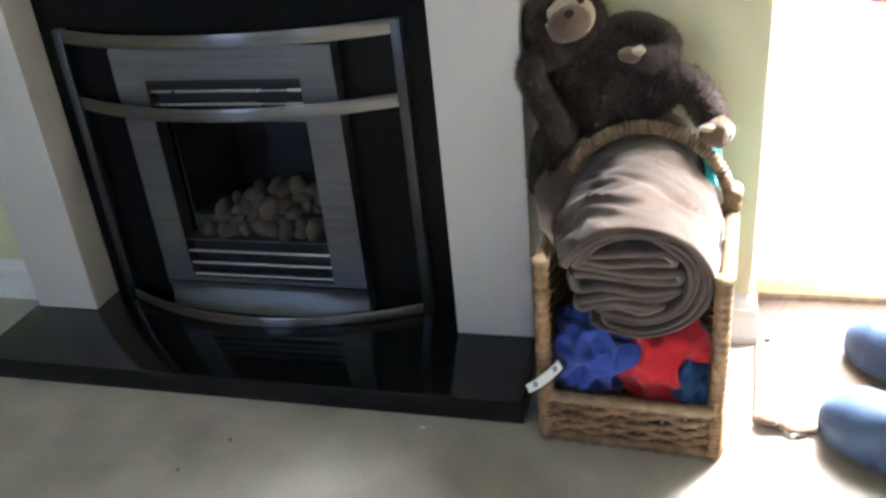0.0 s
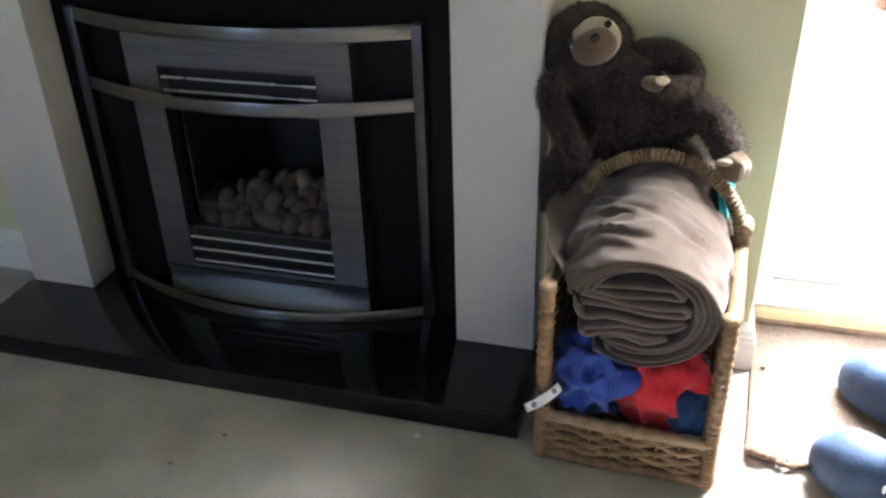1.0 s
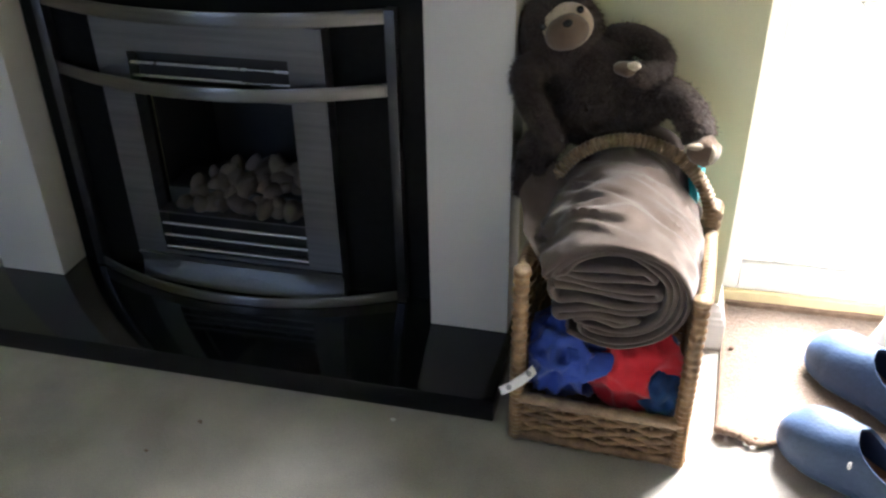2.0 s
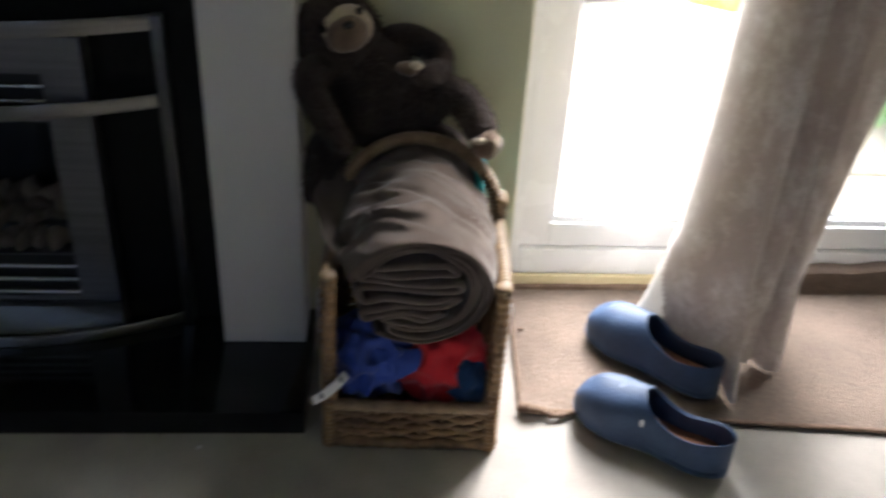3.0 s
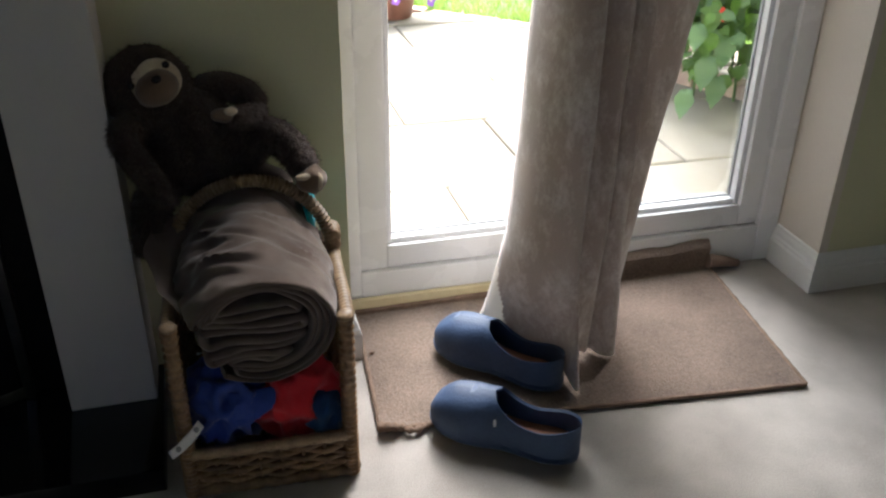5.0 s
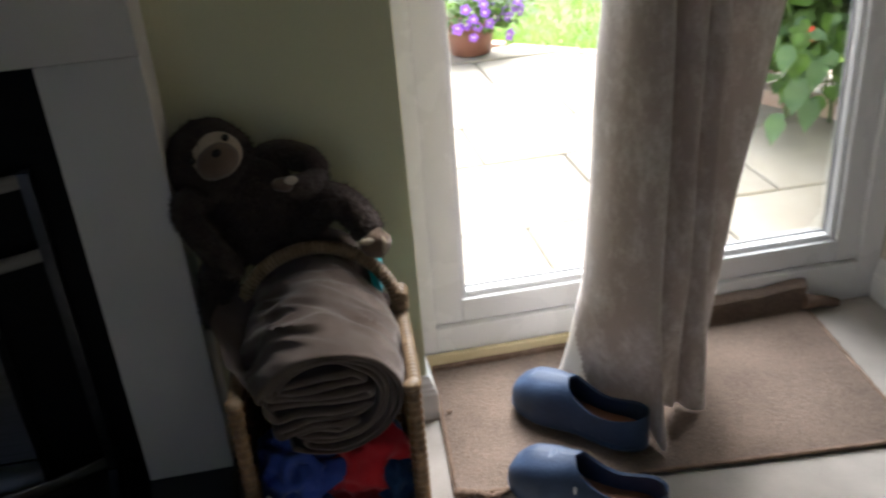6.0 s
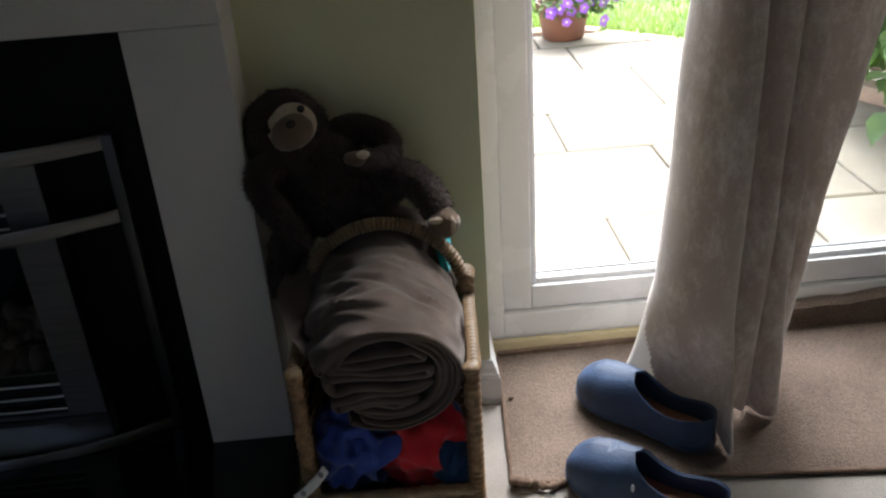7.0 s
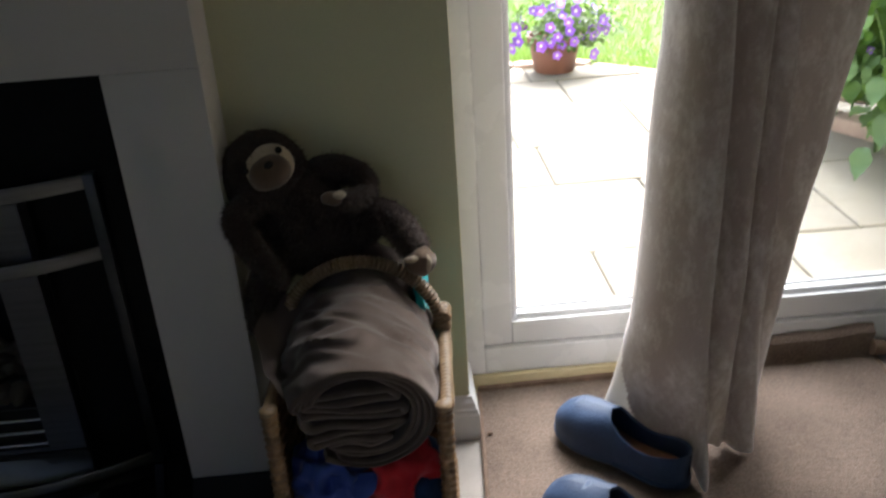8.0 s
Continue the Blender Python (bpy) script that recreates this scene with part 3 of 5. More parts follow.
arch = [(ARCH_C + 0.148 * math.cos(a), BY1 - 0.040, BZ - 0.015 + 0.168 * math.sin(a) ** 0.95) for a in (math.pi * k / 12 for k in range(13))]
arched = part("arched_rail", wrapped([(arch[0][0], arch[0][1], BZ - 0.06)] + arch + [(arch[-1][0], arch[-1][1], BZ - 0.06)], 0.0138, 0.0085, ridge=0.24), WICKER_PALE, basket, "pale cane-bound arched back rail", smooth=60)
for x, z in ((ARCH_C + 0.149, BZ + 0.03), (ARCH_C + 0.148, BZ + 0.012)):
    part("binding", wrapped([(x - 0.001, BY1 - 0.05, z), (x, BY1 - 0.03, z + 0.004), (x + 0.001, BY1 - 0.01, z)], 0.0155, 0.007), WICKER_PALE, arched, smooth=60)

basket.matrix_basis = basket.matrix_basis @ pose(0, 0, 0, 0, 0, -2.5)

# ---- rolled blanket ----
def rolled_blanket():
    """A long sheet folded back and forth round itself, open at one side, its loose middle crumpled."""
    a0, a1 = Vector((0.208, -0.228, 0.321)), Vector((0.204, 0.085, 0.366))
    axis, right = (a1 - a0).normalized(), Vector((1, 0, 0))
    up = right.cross(axis)
    span = (a1 - a0).length
    keys, level = [], []

    def arc(k, start, stop, count):
        for i in range(count):
            th = radians(start + (stop - start) * i / (count - 1))
            r = 0.114 - 0.0108 * k
            x, y = r * math.cos(th) * 1.03, r * math.sin(th)
            pull = max(0.0, math.cos(th - radians(150))) ** 6
            wob = 0.004 * noise.noise(Vector((math.cos(th) * 1.7, math.sin(th) * 1.7, k * 0.9)))
            keys.append((x * (1 + 0.05 * pull) + wob, y - 0.016 * pull * (1 - k / 3) + wob, 0))
            level.append(k)
    arc(0, -128, 156, 26)
    arc(1, 160, -116, 24)
    arc(2, -122, 154, 22)
    arc(3, 158, -104, 20)
    for k, (y, x0, x1) in enumerate(((-0.066, -0.060, 0.010), (-0.050, -0.084, 0.040), (-0.034, -0.094, 0.052), (-0.018, -0.090, 0.066), (-0.002, -0.100, 0.068), (0.014, -0.092, 0.066), (0.030, -0.084, 0.058), (0.046, -0.074, 0.044))):
        xs = [x0 + (x1 - x0) * f / 5 for f in range(6)]
        for x in xs if k % 2 == 0 else xs[::-1]:
            keys.append((x + 0.006 * noise.noise(Vector((k * 1.7, x * 20, 3))), y + 0.024 * noise.noise(Vector((x * 11, k * 0.33, 1.5))) - 0.10 * max(0.0, -x - 0.05), 0))
            level.append(5 + k * 0.1)
    n, m, half = 760, 60, 0.0050
    path = curve_points(keys, n + 1)
    bm, rows = bmesh.new(), []
    for i in range(n + 1):
        f = i / n * (len(level) - 1)
        lv = level[min(int(f), len(level) - 1)]
        d = (path[min(i + 1, n)] - path[max(i - 1, 0)]).normalized()
        p, nx, ny = path[i], d.y, -d.x
        th = math.atan2(p.y, p.x)
        edge = 0.0012 * lv + 0.010 * noise.noise(Vector((i * 0.018, 3.3, lv))) + (0.010 * noise.noise(Vector((i * 0.05, 1.0, 2.0))) if lv >= 5 else 0)
        if lv < 2:
            edge -= 0.016 * max(0.0, math.sin(th)) ** 2
        row_o, row_i = [], []
        for j in range(m + 1):
            s = j / m
            tip = max(0.0, 1 - s * m / 1.6)
            grow = 1 + 0.05 * math.sin(math.pi * min(1, s * 1.6)) - 0.05 * max(0.0, s - 0.6) / 0.4
            swell = 0.0
            if lv == 0:
                w3 = Vector((math.cos(th) * 1.6, math.sin(th) * 1.6, s * 5.0 + 0.9 * math.sin(th)))
                w4 = Vector((math.cos(th) * 1.2 + s * 1.2, math.sin(th) * 1.2, s * 10.5 + 1.5 * math.cos(th)))
                ridge = 0.22 - abs(noise.noise(w4))
                swell = 0.009 * noise.noise(w3) + 0.040 * ridge * (0.6 + 0.6 * noise.noise(w3 * 1.3 + Vector((4, 4, 4)))) + 0.0035 * noise.noise(w4 * 2.6)
                swell *= min(1, s * 4 + 0.05)
                # one deep crease running out from the open side
                c = (s - 0.16 - 0.10 * math.cos(th - 2.4)) / 0.035
                swell += 0.007 * math.exp(-c * c) * max(0.0, math.sin(th)) - 0.005 * math.exp(-(c - 1.7) ** 2) * max(0.0, math.sin(th))
                swell += 0.006 * min(1, s * 6)
            elif lv < 3:
                swell = -0.002 * min(1, s * 6)
            hw = (half if lv < 5 else 0.0074) * math.sqrt(max(0.05, 1 - tip * tip))
            hump = max(0.0, (s - 0.74) / 0.26)
            hump = hump * hump * (3 - 2 * hump)
            base = a0 + axis * (edge * (1 - s) + s * span) + Vector((0, 0, 0.012 * hump))
            shrink = grow * (1 - 0.06 * hump)
            for row, h in ((row_o, hw), (row_i, -hw)):
                row.append(bm.verts.new(base + right * (p.x * shrink + nx * (swell + h)) + up * (p.y * shrink + ny * (swell + h))))
        rows.append((row_o, row_i))
    for (ao, ai), (bo, bi) in zip(rows, rows[1:]):
        for j in range(m):
            bm.faces.new([ao[j], bo[j], bo[j + 1], ao[j + 1]])
            bm.faces.new([ai[j], ai[j + 1], bi[j + 1], bi[j]])
        bm.faces.new([ao[0], ai[0], bi[0], bo[0]])
        bm.faces.new([ao[m], bo[m], bi[m], ai[m]])
    for o, i2 in (rows[0], rows[-1]):
        for j in range(m):
            bm.faces.new([o[j], o[j + 1], i2[j + 1], i2[j]])
    return bm


blanket = thing("rolled_blanket", (0.199, -0.08, 0.2), "taupe fleece blanket rolled up, lying in the basket", "blanket")
part("roll", rolled_blanket(), BLANKET, blanket, smooth=60)
bm = add_blob(bmesh.new(), (0.214, 0.050, 0.424), ball_axes(0.090, 0.050, 0.092), 40, 0, 0.012, 14)
part("roll_end", bm, BLANKET, blanket, smooth=180)


def cloth_sheet(keys_left, keys_right, n=26, m=26, fold=0.010, freq=14.0, thick=0.004, seed=0.0):
    """A thick folded cloth between two edge curves."""
    L, R = curve_points(keys_left, n + 1), curve_points(keys_right, n + 1)
    bm, top, low = bmesh.new(), [], []
    for i in range(n + 1):
        ta, tb = [], []
        for j in range(m + 1):
            p = L[i].lerp(R[i], j / m)
            q = p + Vector((seed, seed * 0.7, seed * 1.3))
            d = Vector((noise.noise(q * freq), noise.noise(q * freq + Vector((7, 1, 3))) - 0.4 * abs(noise.noise(q * freq * 2.1)), noise.noise(q * freq + Vector((2, 9, 5)))))
            p = p + d * fold
            ta.append(bm.verts.new(p)), tb.append(bm.verts.new(p + Vector((0, thick, -thick * 0.6))))
        top.append(ta), low.append(tb)
    for i in range(n):
        for j in range(m):
            bm.faces.new([top[i][j], top[i][j + 1], top[i + 1][j + 1], top[i + 1][j]])
            bm.faces.new([low[i][j], low[i + 1][j], low[i + 1][j + 1], low[i][j + 1]])
        bm.faces.new([top[i][0], top[i + 1][0], low[i + 1][0], low[i][0]])
        bm.faces.new([top[i][m], low[i][m], low[i + 1][m], top[i + 1][m]])
    for j in range(m):
        bm.faces.new([top[0][j], low[0][j], low[0][j + 1], top[0][j + 1]])
        bm.faces.new([top[n][j], top[n][j + 1], low[n][j + 1], low[n][j]])
    return bm


part("loose_end", cloth_sheet([(0.090, 0.010, 0.445), (0.046, -0.020, 0.432), (0.030, -0.060, 0.410), (0.040, -0.130, 0.388), (0.070, -0.190, 0.366), (0.098, -0.226, 0.345)],
                              [(0.125, 0.0, 0.40), (0.095, -0.03, 0.385), (0.088, -0.08, 0.365), (0.095, -0.14, 0.345), (0.108, -0.19, 0.325), (0.118, -0.222, 0.315)], 28, 14, 0.009, 18, 0.008), BLANKET, blanket, "loose outer end of blanket", smooth=60)


def crumpled(centre, size, fold, freq, seed, seg=72):
    """A heap of cloth: a blob with sharp folds."""
    bm = bmesh.new()
    add_blob(bm, centre, ball_axes(*size), seg)
    for v in bm.verts:
        q = v.co * freq + Vector((seed, seed * 2, seed * 3))
        r = 1 - 2.6 * abs(noise.noise(q)) + 0.8 * (0.3 - abs(noise.noise(q * 2.1 + Vector((5, 1, 2)))))
        v.co += (v.co - Vector(centre)).normalized() * fold * r
        v.co.x = min(max(v.co.x, BX0 + 0.01), BX1 - 0.012)
        v.co.y = max(v.co.y, BY0 + 0.012)
    return bm


tagged(part("blue_shirt", crumpled((0.128, -0.158, 0.142), (0.066, 0.052, 0.060), 0.026, 30, 1.1), CLOTH_BLUE, smooth=180), "crumpled royal blue shirt stuffed in the basket", "shirt")
tagged(part("blue_sleeve", cloth_sheet([(0.14, -0.205, 0.195), (0.14, -0.218, 0.165), (0.135, -0.220, 0.135), (0.13, -0.216, 0.11)], [(0.225, -0.19, 0.18), (0.222, -0.212, 0.165), (0.20, -0.218, 0.150), (0.17, -0.216, 0.13)], 18, 18, 0.006, 30, 0.004, 2.0), CLOTH_BLUE, smooth=180), "folded royal blue garment beside the red one", "garment")
tagged(part("red_shirt", crumpled((0.254, -0.152, 0.140), (0.074, 0.052, 0.072), 0.022, 20, 3.7), CLOTH_RED, smooth=180), "crumpled bright red shirt stuffed in the basket", "shirt")
tagged(part("navy_cloth", crumpled((0.305, -0.174, 0.108), (0.032, 0.042, 0.038), 0.014, 34, 5.2, 40), CLOTH_NAVY, smooth=180), "dark blue cloth in the bottom of the basket", "cloth")
tagged(part("clothes_pile", crumpled((0.20, -0.07, 0.10), (0.125, 0.085, 0.075), 0.012, 15, 8.8), CLOTH_NAVY, smooth=180), "dark folded clothes under the rolled blanket", "clothes")
tagged(part("turquoise_towel", cloth_sheet([(0.318, -0.09, 0.20), (0.324, -0.075, 0.32), (0.318, -0.045, 0.40), (0.298, 0.02, 0.462)], [(0.326, 0.06, 0.20), (0.334, 0.065, 0.33), (0.338, 0.07, 0.42), (0.333, 0.078, 0.456)], 20, 10, 0.006, 22, 0.010, 4.0), CLOTH_TEAL, smooth=180), "turquoise folded towel at the back of the basket", "towel")
bm = cloth_sheet([(0.084, -0.246, 0.176), (0.058, -0.258, 0.152), (0.030, -0.262, 0.132)], [(0.092, -0.248, 0.160), (0.068, -0.260, 0.138), (0.036, -0.264, 0.116)], 10, 4, 0.002, 40, 0.001)
tag = tagged(part("care_label", bm, TAG, smooth=180), "small white fabric care label hanging from blue shirt", "label")

for f0 in (0.12, 0.74):
    p = Vector((0.086, -0.2515, 0.168)).lerp(Vector((0.034, -0.2675, 0.124)), f0)
    part("print_mark", add_blob(bmesh.new(), p, ((0.0045, -0.001, 0.004), (0.001, -0.0012, 0), (0.002, 0, -0.006)), 10), TAG_GREY, tag, "grey printed mark", smooth=180)

# ---- plush toy ----
def plush_toy():
    """One mesh: soft limbs, pale face and paws, with short pile standing off it."""
    bm = bmesh.new()
    face = Vector((0.10, -0.92, 0.36)).normalized()
    side = Vector((1, 0.1, 0)).normalized()
    side = (side - face * side.dot(face)).normalized()
    top = side.cross(face) * -1
    if top.z < 0:
        top = -top
    c, s = math.cos(radians(24)), math.sin(radians(24))
    R, U = side * c + top * s, top * c - side * s
    head = Vector((0.066, 0.056, 0.659))
    add_blob(bm, head, (R * 0.073, face * 0.060, U * 0.073), 24, 0, 0.004, 25)
    add_blob(bm, (0.125, 0.055, 0.560), ball_axes(0.088, 0.060, 0.100), 24, 0, 0.006, 18)
    add_blob(bm, (0.190, 0.055, 0.545), ball_axes(0.076, 0.050, 0.062), 20, 0, 0.006, 18)

    def limb(keys, r0, r1):
        pts = curve_points(keys, 18)
        add_tube(bm, pts, lambda i: (r0 + (r1 - r0) * i / 17) * (1 if 0 < i < 17 else 0.4) * (1 + 0.10 * noise.noise(Vector((i * 0.6, r0 * 60, 1)))), 14)
    limb([(0.140, 0.070, 0.642), (0.190, 0.070, 0.650), (0.232, 0.058, 0.636), (0.240, 0.035, 0.612), (0.216, 0.008, 0.612), (0.192, 0.000, 0.620)], 0.026, 0.018)
    limb([(0.190, 0.050, 0.545), (0.240, 0.040, 0.566), (0.280, 0.032, 0.560), (0.306, 0.018, 0.530), (0.322, 0.004, 0.500)], 0.035, 0.027)
    limb([(0.062, 0.048, 0.620), (0.032, 0.004, 0.614), (0.022, -0.028, 0.598), (0.050, -0.042, 0.545), (0.086, -0.050, 0.486)], 0.028, 0.021)
    limb([(0.075, 0.050, 0.500), (0.045, 0.020, 0.455), (0.038, 0.002, 0.410), (0.036, -0.004, 0.372)], 0.036, 0.030)
    bm.faces.ensure_lookup_table()
    # pile
    rnd = random.Random(9)
    tufts = []
    faces = [f for f in bm.faces]
    for f in faces:
        cnt = f.calc_area() * 190000
        for _ in range(int(cnt) + (rnd.random() < cnt % 1)):
            a, b = rnd.random(), rnd.random()
            cs = [v.co for v in f.verts]
            if len(cs) == 4:
                p = cs[0].lerp(cs[1], a).lerp(cs[3].lerp(cs[2], a), b)
            elif len(cs) == 3:
                a, b = (1 - a, 1 - b) if a + b > 1 else (a, b)
                p = cs[0] + (cs[1] - cs[0]) * a + (cs[2] - cs[0]) * b
            else:
                continue
            tufts.append((p, f.normal.copy()))
    bm.normal_update()
    for p, nrm in tufts:
        d = (nrm + Vector((rnd.uniform(-0.7, 0.7), rnd.uniform(-0.7, 0.7), rnd.uniform(-1.1, 0.2)))).normalized()
        w = d.orthogonal().normalized() * 0.0010
        h = rnd.uniform(0.005, 0.013)
        q = p + nrm * -0.001
        bm.faces.new([bm.verts.new(q + w), bm.verts.new(q - w), bm.verts.new(q + d * h)]).material_index = 1
    add_blob(bm, head + face * 0.043 + R * 0.012 + U * 0.0, (R * 0.046, face * 0.022, U * 0.039), 22, 2, 0.002, 40)
    add_blob(bm, head + face * 0.053 + R * 0.010 + U * -0.009, (R * 0.038, face * 0.025, U * 0.030), 20, 3, 0.002, 40)
    add_blob(bm, head + face * 0.074 + R * 0.015 + U * 0.002, (R * 0.009, face * 0.007, U * 0.007), 12, 4)
    add_blob(bm, head + face * 0.060 + R * 0.042 + U * 0.016, (R * 0.0065, face * 0.006, U * 0.0065), 12, 4)
    add_blob(bm, head + face * 0.058 + R * -0.024 + U * 0.014, (R * 0.0065, face * 0.006, U * 0.0065), 12, 4)
    add_blob(bm, (0.184, -0.010, 0.624), ball_axes(0.020, 0.012, 0.012), 14, 3, 0.005, 50)
    add_blob(bm, (0.198, -0.016, 0.632), ball_axes(0.012, 0.007, 0.007), 12, 2, 0.003, 50)
    add_blob(bm, (0.326, -0.012, 0.492), ball_axes(0.028, 0.024, 0.028), 16, 3, 0.006, 50)
    add_blob(bm, (0.338, -0.024, 0.492), ball_axes(0.009, 0.010, 0.018), 12, 2, 0.004, 50)
    add_blob(bm, (0.310, -0.030, 0.506), ball_axes(0.014, 0.006, 0.006), 12, 2, 0.003, 50)
    return bm


tagged(part("plush_monkey", plush_toy(), [FUR, FUR_TIP, PLUSH_CREAM, PLUSH_TAN, EYE_BLACK], smooth=180), "dark brown plush monkey with cream face on the basket", "soft toy")

# ---- doormat ----
def mat_point(u, v):
    """u along the width, v from front to back."""
    a, b, c, d = Vector((0.414, -0.150, 0)), Vector((1.315, -0.229, 0)), Vector((1.372, 0.268, 0)), Vector((0.440, 0.262, 0))
    return a.lerp(b, u).lerp(d.lerp(c, u), v)


mat_thing = thing("doormat", (0.88, 0.05, 0), "worn brown door mat with back edge curled up", "doormat")
bm, n, m = bmesh.new(), 60, 36
grid = []
for i in range(n + 1):
    line = []
    for j in range(m + 1):
        u, v = i / n, j / m
        p = mat_point(u, v)
        p.z = 0.0095 + 0.0012 * noise.noise(p * 6)
        # worn front corner lifts off the carpet
        k = max(0.0, 1 - (u * 0.9 / 0.075 + v * 0.45 / 0.06))
        p.z += 0.010 * k
        p.y += 0.006 * noise.noise(Vector((u * 40, 1, 1))) * (1 if j == 0 and u < 0.13 else 0)
        line.append(bm.verts.new(p))
    grid.append(line)
for i in range(n):
    for j in range(m):
        bm.faces.new([grid[i][j], grid[i + 1][j], grid[i + 1][j + 1], grid[i][j + 1]])
ext = bmesh.ops.extrude_face_region(bm, geom=bm.faces[:])
for v in [g for g in ext["geom"] if isinstance(g, bmesh.types.BMVert)]:
    v.co.z -= 0.008
part("matting", bm, MATTING, mat_thing, smooth=40)
for (ua, va), (ub, vb) in (((0.0, 0.0), (1.0, 0.0)), ((0.0, 0.0), (0.0, 1.0)), ((1.0, 0.0), (1.0, 1.0))):
    pts = [mat_point(ua + (ub - ua) * k / 40, va + (vb - va) * k / 40) + Vector((0, 0, 0.008)) + Vector((noise.noise(Vector((k * 0.5, ua, 3))) * 0.002, noise.noise(Vector((k * 0.5, vb, 5))) * 0.002, 0)) for k in range(41)]
    part("bound_edge", add_tube(bmesh.new(), pts, lambda i: 0.0048 + 0.0006 * math.sin(i * 2.1), 8), MAT_EDGE, mat_thing, "dark bound edge", smooth=60)
fray = [(0.412, -0.148, 0.014), (0.430, -0.163, 0.022), (0.452, -0.160, 0.014), (0.475, -0.172, 0.012), (0.505, -0.163, 0.010)]
part("frayed_corner", add_tube(bmesh.new(), curve_points(fray, 24), lambda i: 0.010 - 0.0002 * i + 0.002 * math.sin(i * 1.7), 8), MAT_EDGE, mat_thing, "frayed curled corner", smooth=60)


def curl(x0, x1, y0, y1, h0, h1, steps=40):
    """The back edge turning up against the threshold and rolling over."""
    bm, rows = bmesh.new(), []
    for i in range(steps + 1):
        f = i / steps
        x, y, h = x0 + (x1 - x0) * f, y0 + (y1 - y0) * f, h0 + (h1 - h0) * f
        h *= 1 + 0.10 * noise.noise(Vector((f * 6, h0 * 50, 1)))
        prof = [(0, 0.004), (0.2, 0.004), (0.42, 0.12), (0.52, 0.45), (0.46, 0.8), (0.62, 1.0), (0.82, 1.0), (0.95, 0.8), (0.95, 0.3), (0.9, 0.004)]
        rows.append([bm.verts.new((x, y + (a - 0.4) * max(h, 0.018) * 1.1, 0.003 + b * h)) for a, b in prof])
    k = len(rows[0])
    for a, b in zip(rows, rows[1:]):
        for j in range(k):
            bm.faces.new([a[j], a[(j + 1) % k], b[(j + 1) % k], b[j]])
    bm.faces.new(rows[0]), bm.faces.new(rows[-1][::-1])
    return bm


part("curled_edge", curl(0.90, 1.368, 0.258, 0.260, 0.062, 0.080), MATTING, mat_thing, "back edge of mat curled up against door", smooth=50)
part("back_edge", curl(0.438, 0.90, 0.262, 0.262, 0.018, 0.022), MAT_EDGE, mat_thing, smooth=50)
part("rolled_tail", add_tube(bmesh.new(), curve_points([(1.36, 0.262, 0.032), (1.41, 0.262, 0.024), (1.45, 0.258, 0.015)], 12), lambda i: 0.020 - 0.0009 * i, 10), MAT_EDGE, mat_thing, smooth=60)


